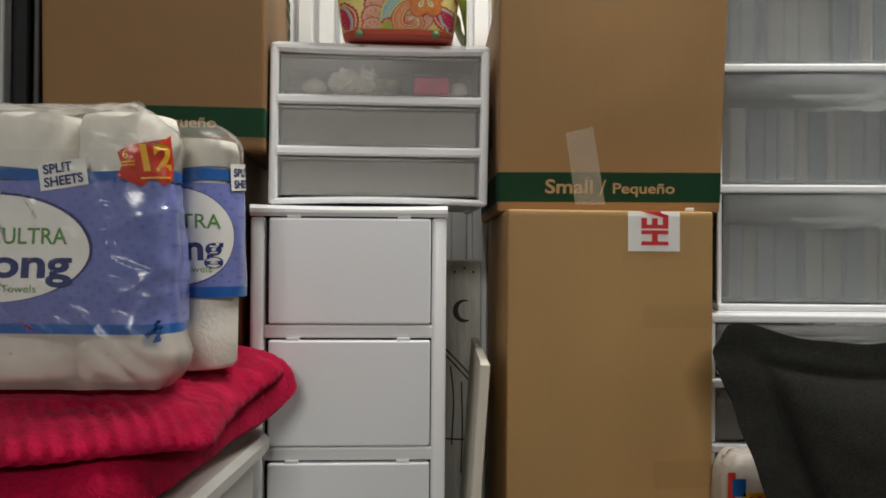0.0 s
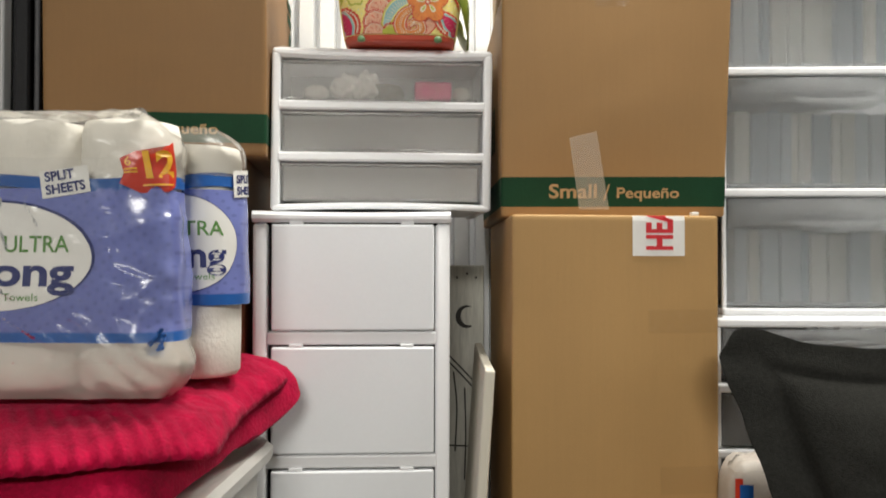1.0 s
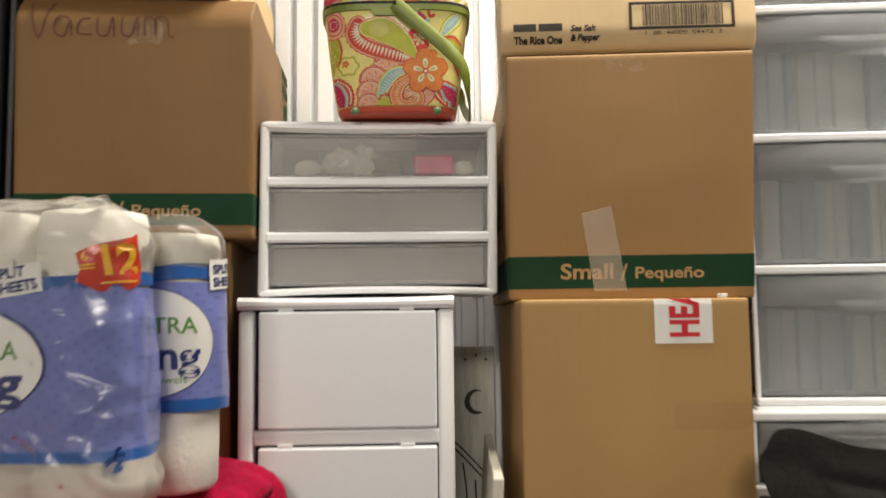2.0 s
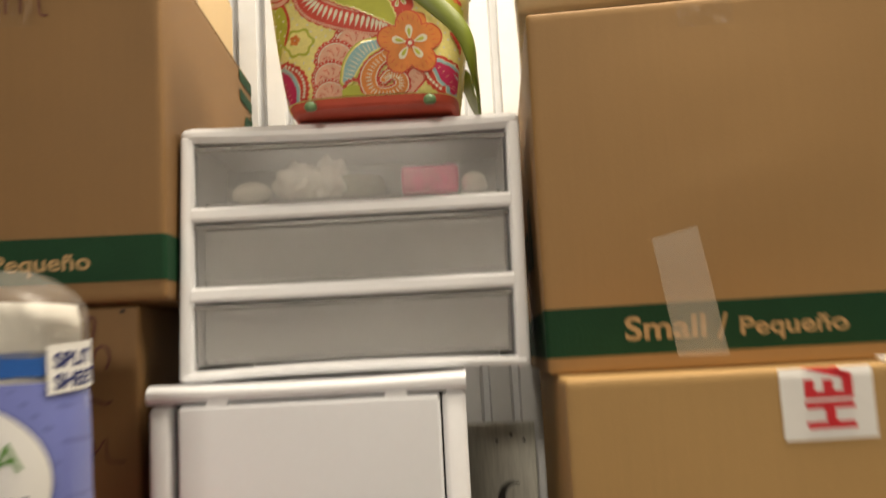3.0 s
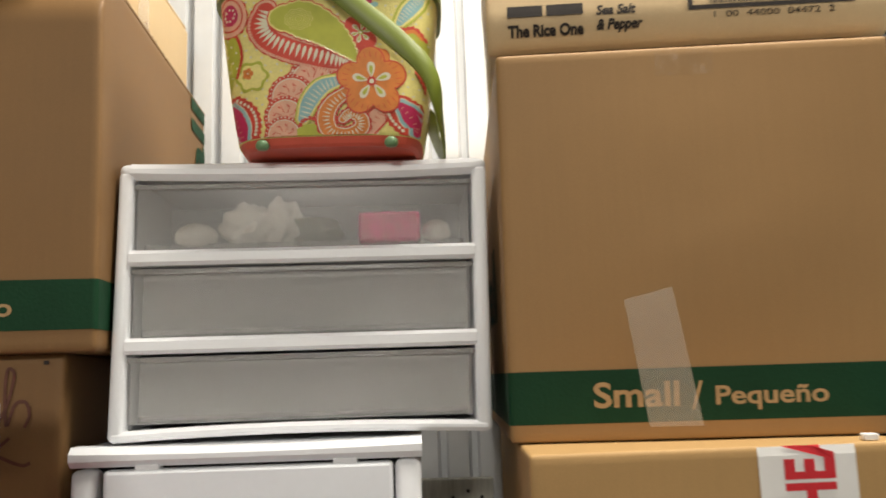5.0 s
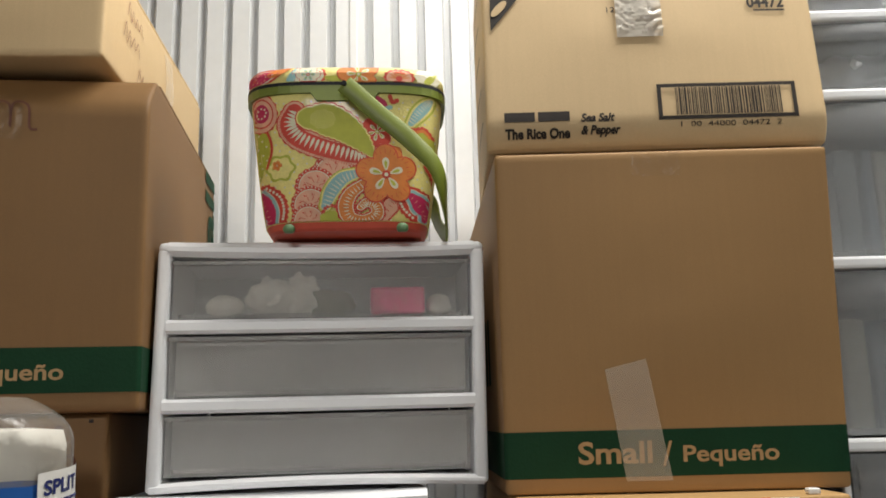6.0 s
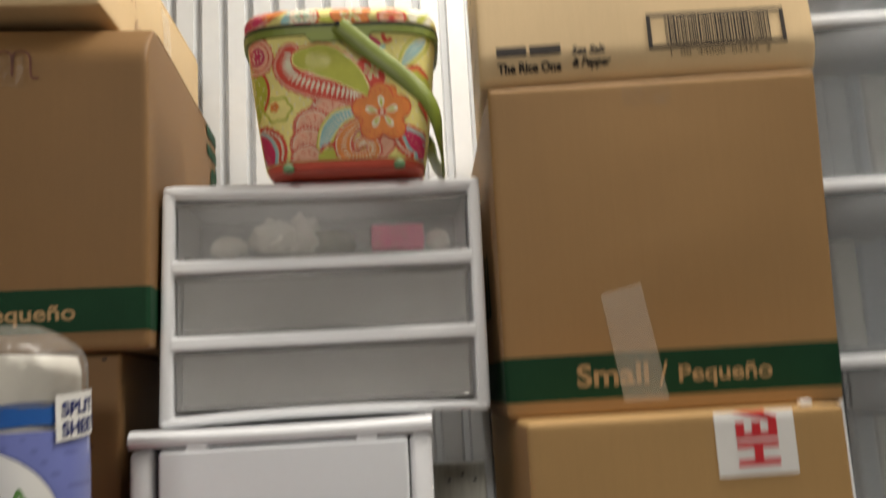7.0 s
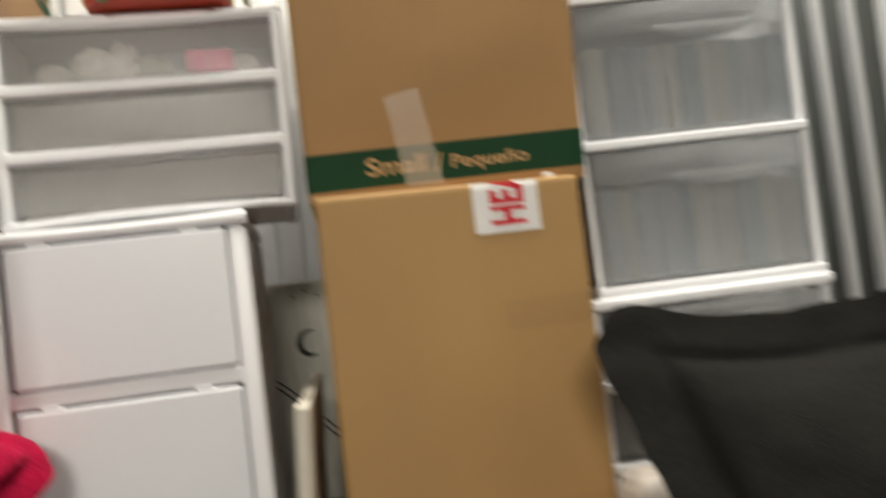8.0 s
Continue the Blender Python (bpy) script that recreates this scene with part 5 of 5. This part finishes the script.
# paper towel pack
PZ0, PZ1 = 1.052, 1.333
towels = thing("paper_towel_pack", pose(0, 0, 0), "plastic wrapped pack of white paper towel rolls", "paper towels")
R_ = 0.0485
for row, (x0, y0) in enumerate(((-0.390, 0.869), (-0.352, 0.962))):
    for k in range(5):
        x = x0 - 0.0955 * k
        zt = PZ1 + 0.004 - 0.012 * row
        if x - R_ < -0.79:
            continue
        bm = lofted([[Vector((x + R_ * s * math.cos(a), y0 + R_ * s * math.sin(a), z)) for a in span(0, 2 * math.pi, 40)[:-1]] for z, s in
                     ((PZ0 + 0.006, 0.9), (PZ0 + 0.012, 0.985), (PZ0 + 0.05, 1), (zt - 0.05, 1), (zt - 0.022, 0.985), (zt - 0.012, 0.93), (zt - 0.010, 0.45), (zt - 0.03, 0.42), (PZ1 - 0.08, 0.40))], False)
        part("towel_roll", bm, M_TISSUE, towels, "quilted white paper towel roll", True)

CORNERS = [(-0.79, 0.818), (-0.60, 0.8165), (-0.45, 0.8165), (-0.382, 0.8175), (-0.348, 0.8235), (-0.3370, 0.836), (-0.3365, 0.856), (-0.342, 0.892), (-0.364, 0.912), (-0.39, 0.93), (-0.42, 1.0), (-0.44, 1.019), (-0.60, 1.019), (-0.79, 1.018)]
outline = []
kv = [Vector(q) for q in CORNERS]
kx = [2 * kv[0] - kv[1]] + kv + [2 * kv[-1] - kv[-2]]
for a, b, c_, d_ in zip(kx, kx[1:], kx[2:], kx[3:]):
    for i in range(12):
        t = i / 12
        outline.append(0.5 * (2 * b + (c_ - a) * t + (2 * a - 5 * b + 4 * c_ - d_) * t * t + (3 * b - a - 3 * c_ + d_) * t ** 3))
outline.append(kv[-1])
dist = [0.0]
for a, b in zip(outline, outline[1:]):
    dist.append(dist[-1] + (b - a).length)
# zero of the run is the front right corner
ref = min(range(len(outline)), key=lambda i: (outline[i] - Vector((-0.348, 0.8235))).length)
dist = [q - dist[ref] for q in dist]


def wrap(u, z, off=0.0, wr=1.0):
    """The wrapper's skin at a run u along the outline and a height z."""
    u = min(max(u, dist[0] + 1e-6), dist[-1] - 1e-6)
    i = max(k for k in range(len(dist) - 1) if dist[k] <= u)
    t = (u - dist[i]) / (dist[i + 1] - dist[i])
    p = outline[i].lerp(outline[i + 1], t)
    g = (outline[i + 1] - outline[i]).normalized()
    nrm = Vector((g.y, -g.x))
    q = Vector((p.x, p.y, z))
    k = noise.noise(Vector((q.x * 9, q.y * 9, q.z * 14))) * 0.004 + abs(noise.noise(Vector((q.x * 26 + q.z * 20, q.y * 30, q.z * 16)))) * 0.005 + (0.5 - abs(noise.noise(Vector((q.x * 13 - q.z * 15, 3.0, q.z * 9 + q.x * 8))))) ** 3 * 0.03 * max(0.0, 1 - abs(q.x + 0.375) / 0.07)
    shrink = 0.030 * max(0.0, (z - (PZ1 - 0.035)) / 0.035) ** 2 + 0.014 * max(0.0, (PZ0 + 0.03 - z) / 0.03) ** 2
    p = p + nrm * (off + 0.0045 + k * wr - shrink)
    return Vector((p.x - 0.045 * max(0.0, z - 1.14) * max(0.0, min(1.0, 1 + (u + 0.02) / 0.1)), p.y, z))


U0, U1 = -0.44, 0.34
us = span(U0, U1, 230)
part("clear_wrap", grid(lambda u, v: wrap(u, v), us, span(1.2675, PZ1 + 0.004, 18)), M_FILM, towels, "wrinkled clear plastic wrap", True)
part("clear_wrap", grid(lambda u, v: wrap(u, v, 0.0, 1.0 + 1.2 * min(1.0, (1.1075 - v) / 0.02)), us, span(PZ0, 1.1075, 16)), M_FILM_HAZY, towels, "wrinkled clear plastic wrap", True)
def crown(u, v):
    p = wrap(u, PZ1 + 0.004)
    q = Vector((-0.55 + 0.75 * (p.x + 0.55), 0.918, PZ1 + 0.004))
    r = p.lerp(q, v)
    return r + Vector((0, 0, 0.012 * math.sin(math.pi * v) * abs(noise.noise(r * 18)) + 0.010 * v * abs(noise.noise(r * 30))))
part("clear_wrap", grid(crown, us[::2], span(0, 1, 10)), M_FILM, towels, "wrinkled clear plastic wrap", True)
part("printed_sleeve", grid(lambda u, v: wrap(u, v), us, span(1.117, 1.256, 20)), M_BAND, towels, "lilac blue printed sleeve", True)
part("sleeve_edge", grid(lambda u, v: wrap(u, v + 0.003 * math.sin(u * 26)), us, span(1.256, 1.268, 4)), M_BLUE, towels, "bright blue sleeve edge", True)
part("sleeve_edge", grid(lambda u, v: wrap(u, v), us, span(1.107, 1.117, 4)), M_BLUE, towels, "bright blue sleeve edge", True)
# gathered plastic tail at the corner
def tail(u, v):
    return Vector((-0.338 + 0.004 * math.sin(9 * u) - 0.02 * u * (1 - v), 0.816 - 0.008 * u * v - 0.004 * math.sin(17 * u + 9 * v), 1.092 + 0.022 * v + 0.008 * u))
part("plastic_tail", grid(tail, span(0, 1, 10), span(0, 1, 10)), M_BLUE, towels, "gathered blue plastic tail", True)


def crinkle(u, v):
    q = wrap(u, v, 0.004)
    r = (0.5 - abs(noise.noise(Vector((u * 22 + v * 30, v * 24 - u * 9, 7.0))))) ** 4 * 0.055
    r2 = abs(noise.noise(Vector((u * 60, v * 22, 2.0)))) * 0.0012
    return q + Vector((0, -r - r2, 0))
part("clear_wrap", grid(crinkle, span(U0, 0.012, 150), span(1.088, 1.285, 70)), M_FILM_THIN, towels, "wrinkled clear plastic wrap", True)


def oval(cu, cz, ru, rz, material, off, name="oval_print", ulo=-9.0):
    def f_(a, r):
        return wrap(max(ulo, cu + ru * r * math.cos(a)), cz + rz * r * math.sin(a), off)
    part(name, grid(f_, span(0, 2 * math.pi, 56), span(0.02, 1, 8)), material, towels, "", True)


FRONT = lambda o: (lambda u, v: wrap(u + 0.330, v, o))
# u on the front runs with x from the corner at x = -0.33
oval(-0.153, 1.191, 0.100, 0.0535, M_NAVY, 0.0006)
oval(-0.155, 1.190, 0.099, 0.0525, M_OVAL, 0.0012)
def frontword(u, v):
    return wrap(u, v, 0.0018)
part("lettering", lettered(frontword, "ULTRA", -0.145, 1.1945, 0.0225, 0.067, 0.01), M_LEAF, towels, "green printed word")
part("lettering", lettered(frontword, "Strong", -0.222, 1.1625, 0.039, 0.149, 0.028), M_NAVY, towels, "navy printed word")
part("lettering", lettered(frontword, "Paper Towels", -0.176, 1.1475, 0.0105, 0.068, 0.0), M_LEAF, towels)
# the end roll carries the same print round its own sleeve
EC, ER = Vector((-0.3450, 0.962)), 0.0505


def end_wrap(u, z, off=0.0):
    an = u / ER
    k = noise.noise(Vector((an * 2.0, z * 16, 4.0))) * 0.0022
    s_ = 1.0 - 0.5 * max(0.0, (z - (PZ1 - 0.03)) / 0.03) ** 2.5
    r = (ER + off + k) * s_
    return Vector((EC.x - 0.035 * max(0.0, z - 1.16) + r * math.sin(an), EC.y - r * math.cos(an), z))


eus = span(-0.075, 0.115, 60)
part("printed_sleeve", grid(end_wrap, eus, span(1.150, 1.264, 12)), M_BAND, towels, "lilac blue printed sleeve", True)
part("sleeve_edge", grid(lambda u, v: end_wrap(u, v + 0.004 * math.sin(u * 40)), eus, span(1.264, 1.279, 4)), M_BLUE, towels, "bright blue sleeve edge", True)
part("sleeve_edge", grid(end_wrap, eus, span(1.138, 1.150, 4)), M_BLUE, towels, "bright blue sleeve edge", True)
part("clear_wrap", grid(end_wrap, eus, span(1.279, PZ1 + 0.002, 12)), M_FILM, towels, "wrinkled clear plastic wrap", True)
for o_, k_, m_ in ((0.0006, 0.0, M_NAVY), (0.0011, 0.001, M_OVAL)):
    part("oval_print", grid(lambda a, r: end_wrap(-0.011 + (0.066 - k_) * r * math.cos(a), 1.205 + (0.054 - k_) * r * math.sin(a), o_), span(0, 2 * math.pi, 56), span(0.02, 1, 10)), m_, towels, "", True)
ew = lambda u, v: end_wrap(u, v, 0.0016)
part("lettering", lettered(ew, "ULTRA", -0.031, 1.214, 0.0225, 0.069, 0.01), M_LEAF, towels, "green printed word")
part("lettering", lettered(ew, "Strong", -0.078, 1.180, 0.038, 0.118, 0.028), M_NAVY, towels, "navy printed word")
part("lettering", lettered(ew, "Paper Towels", -0.039, 1.166, 0.0105, 0.066, 0.0), M_LEAF, towels)
part("white_patch", grid(lambda u, v: end_wrap(u, v + 0.10 * (u - 0.03), 0.0018), span(0.053, 0.102, 12), span(1.254, 1.284, 6)), M_OVAL, towels, "", True)
et = lambda u, v: end_wrap(u, v + 0.10 * (u - 0.03), 0.0023)
part("lettering", lettered(et, "SPLIT", 0.057, 1.2700, 0.0125, 0.033, 0.03), M_NAVY, towels)
part("lettering", lettered(et, "SHEETS", 0.057, 1.2570, 0.0125, 0.044, 0.03), M_NAVY, towels)


def patch(u0, u1, z0, z1, turn, material, name, ragged=0.0, off=0.0012):
    cu, cz = (u0 + u1) / 2, (z0 + z1) / 2
    c_, s_ = math.cos(turn), math.sin(turn)
    def f_(a, b):
        du, dz = a - cu, b - cz
        return wrap(cu + du * c_ - dz * s_, cz + du * s_ + dz * c_ + ragged * math.sin(a * 160), off)
    part(name, grid(f_, span(u0, u1, 12), span(z0, z1, 6)), material, towels, "", True)


patch(-0.108, -0.057, 1.249, 1.275, 0.14, M_OVAL, "white_patch")
def tilted(u0, z0, a, off=0.002):
    return lambda u, v: wrap(u0 + u * math.cos(a) - v * math.sin(a), z0 + u * math.sin(a) + v * math.cos(a), off)
part("lettering", lettered(tilted(-0.103, 1.262, 0.14), "SPLIT", 0, 0, 0.0125, 0.031, 0.03), M_NAVY, towels)
part("lettering", lettered(tilted(-0.102, 1.2495, 0.14), "SHEETS", 0, 0, 0.0125, 0.042, 0.03), M_NAVY, towels)
# red badge with its number
FLAG = [(-0.026, 0.008), (-0.012, 0.015), (0.014, 0.023), (0.0195, 0.027), (0.020, 0.014), (0.027, -0.002), (0.024, -0.017), (0.013, -0.023), (-0.008, -0.025), (-0.027, -0.016), (-0.022, -0.006)]
BU, BZ = 0.0, 1.2765
def badge(i, r):
    p = FLAG[int(i) % len(FLAG)]
    return wrap(BU + p[0] * r, BZ + p[1] * r, 0.0018)
part("red_badge", grid(badge, list(range(len(FLAG) + 1)), span(0.02, 1, 6)), M_BADGE, towels, "red badge", True)
part("lettering", lettered(tilted(BU - 0.0075, BZ - 0.010, 0.12, 0.0030), "12", 0, 0, 0.034, 0.028, 0.045), M_YELLOW, towels, "yellow printed number")
part("lettering", lettered(tilted(BU - 0.021, BZ + 0.001, 0.12, 0.0030), "6", 0, 0, 0.012, 0.006, 0.01), M_YELLOW, towels)
for dz, x0, x1 in ((-0.0035, -0.022, -0.010), (-0.0065, -0.022, -0.010), (-0.0185, -0.006, 0.019)):
    part("printed_bar", grid(tilted(BU + x0, BZ + dz, 0.10, 0.0030), span(0, x1 - x0, 6), span(0, 0.0016, 2)), M_YELLOW, towels)


# ---- charcoal pillow and the pack beside it ----
carrier = Carton(pose(0.19, 0.70, 0.0), 0.50, 0.36, 0.72, M_KRAFT, "plain brown carton under the charcoal pillow", seed=21.0)
TL, TR, BL, BR = Vector((0.231, 0.985, 1.100)), Vector((0.665, 0.885, 1.108)), Vector((0.335, 0.865, 0.755)), Vector((0.69, 0.775, 0.745))
pillow = thing("throw_pillow", pose(0, 0, 0), "charcoal woven throw pillow with a flat flange", "pillow")


def cushion(s):
    def f_(u, v):
        a, b = TL.lerp(TR, u), BL.lerp(BR, u)
        p = a.lerp(b, v)
        # rounded corners
        mid = TL.lerp(BR, 0.5)
        cu, cv = max(0.0, abs(2 * u - 1) - 0.86) / 0.14, max(0.0, abs(2 * v - 1) - 0.86) / 0.14
        p = p.lerp(mid, 0.075 * (cu * cv) ** 1.2)
        n = (TR - TL).cross(BL - TL).normalized()
        n = n if n.y < 0 else -n
        fu, fv = min(u, 1 - u) / 0.12, min(v, 1 - v) / 0.12
        sag = (1 - v) ** 3 * (0.012 * math.exp(-((u - 0.09) / 0.09) ** 2) - 0.009 * math.exp(-((u - 0.36) / 0.16) ** 2) - 0.003 * math.sin(math.pi * u))
        k = min(fu, fv) - 1
        puff = 0.0
        if k > 0:
            pu, pv_ = (u - 0.12) / 0.76, (v - 0.12) / 0.76
            puff = 0.052 * max(0, math.sin(math.pi * pu)) ** 0.45 * max(0, math.sin(math.pi * pv_)) ** 0.75
        wv = noise.noise(p * 11) * 0.007 + noise.noise(p * 35) * 0.002
        if min(fu, fv) < 1:
            p = p + Vector((noise.noise(p * 24), 0, noise.noise(p * 24 + Vector((5, 5, 5))))) * 0.004 * (1 - min(fu, fv))
        seam = -0.0025 * math.exp(-(k * 6) ** 2)
        return p + n * (s * (puff + 0.003 + seam)) + n * wv + Vector((0, 0, sag))
    return f_


bm = grid(cushion(1), span(0, 1, 80), span(0, 1, 80))
grid(cushion(-1), span(0, 1, 80), span(0, 1, 80), bm)
part("cover", bm, M_PILLOW, pillow, smooth=True)

pack = thing("tissue_pack", pose(0.316, 1.072, 0.7205), "small plastic wrapped tissue pack with bright print", "tissue pack")
bm = bmesh.new()
bmesh.ops.create_cube(bm, size=1.0)
bmesh.ops.subdivide_edges(bm, edges=bm.edges[:], cuts=9, use_grid_fill=True)
for v in bm.verts:
    q = v.co * 2
    l4 = (abs(q.x) ** 5 + abs(q.y) ** 5 + abs(q.z) ** 5) ** 0.2
    q = q / l4
    v.co = Vector((q.x * 0.044, q.y * 0.042, 0.1125 + q.z * 0.1125)) * (1 + 0.04 * noise.noise(q * 3))
# pinkish white, dimmed: the shadow over the pack is in the colour
part("wrapper", bm, mat("pinkish_shaded_paper", (0.50, 0.45, 0.40), 0.5, var=0.15, scale=30, bump=0.6, bscale=50), pack, "white wrapped rolls", True)
for x0, x1, z0, z1, m_ in ((-0.043, -0.034, 0.13, 0.208, M_BADGE), (-0.038, -0.022, 0.180, 0.201, M_BLUE), (-0.025, 0.002, 0.162, 0.185, M_YELLOW)):
    part("printed_patch", grid(lambda u, v: Vector((u, -0.0445 - 0.001 * (m_ is not M_BADGE) + 6.0 * max(0.0, abs(u) - 0.03) ** 2, v)), span(x0, x1, 8), span(z0, z1, 6)), m_, pack)
part("lettering", lettered(lambda u, v: Vector((u, -0.0462, v)), "10", -0.022, 0.166, 0.020, 0.022, 0.03), M_RED, pack)
part("wrap", grid(lambda u, v: Vector((-0.012 + 0.032 * math.cos(u) * (1 - 0.4 * v), -0.02 + 0.03 * math.sin(u), 0.216 + 0.012 * v + 0.006 * noise.noise(Vector((math.cos(u) * 3, math.sin(u) * 3, v * 3))))), span(0, 6.283, 24), span(0, 1, 5)), M_FILM, pack, "loose clear plastic", True)
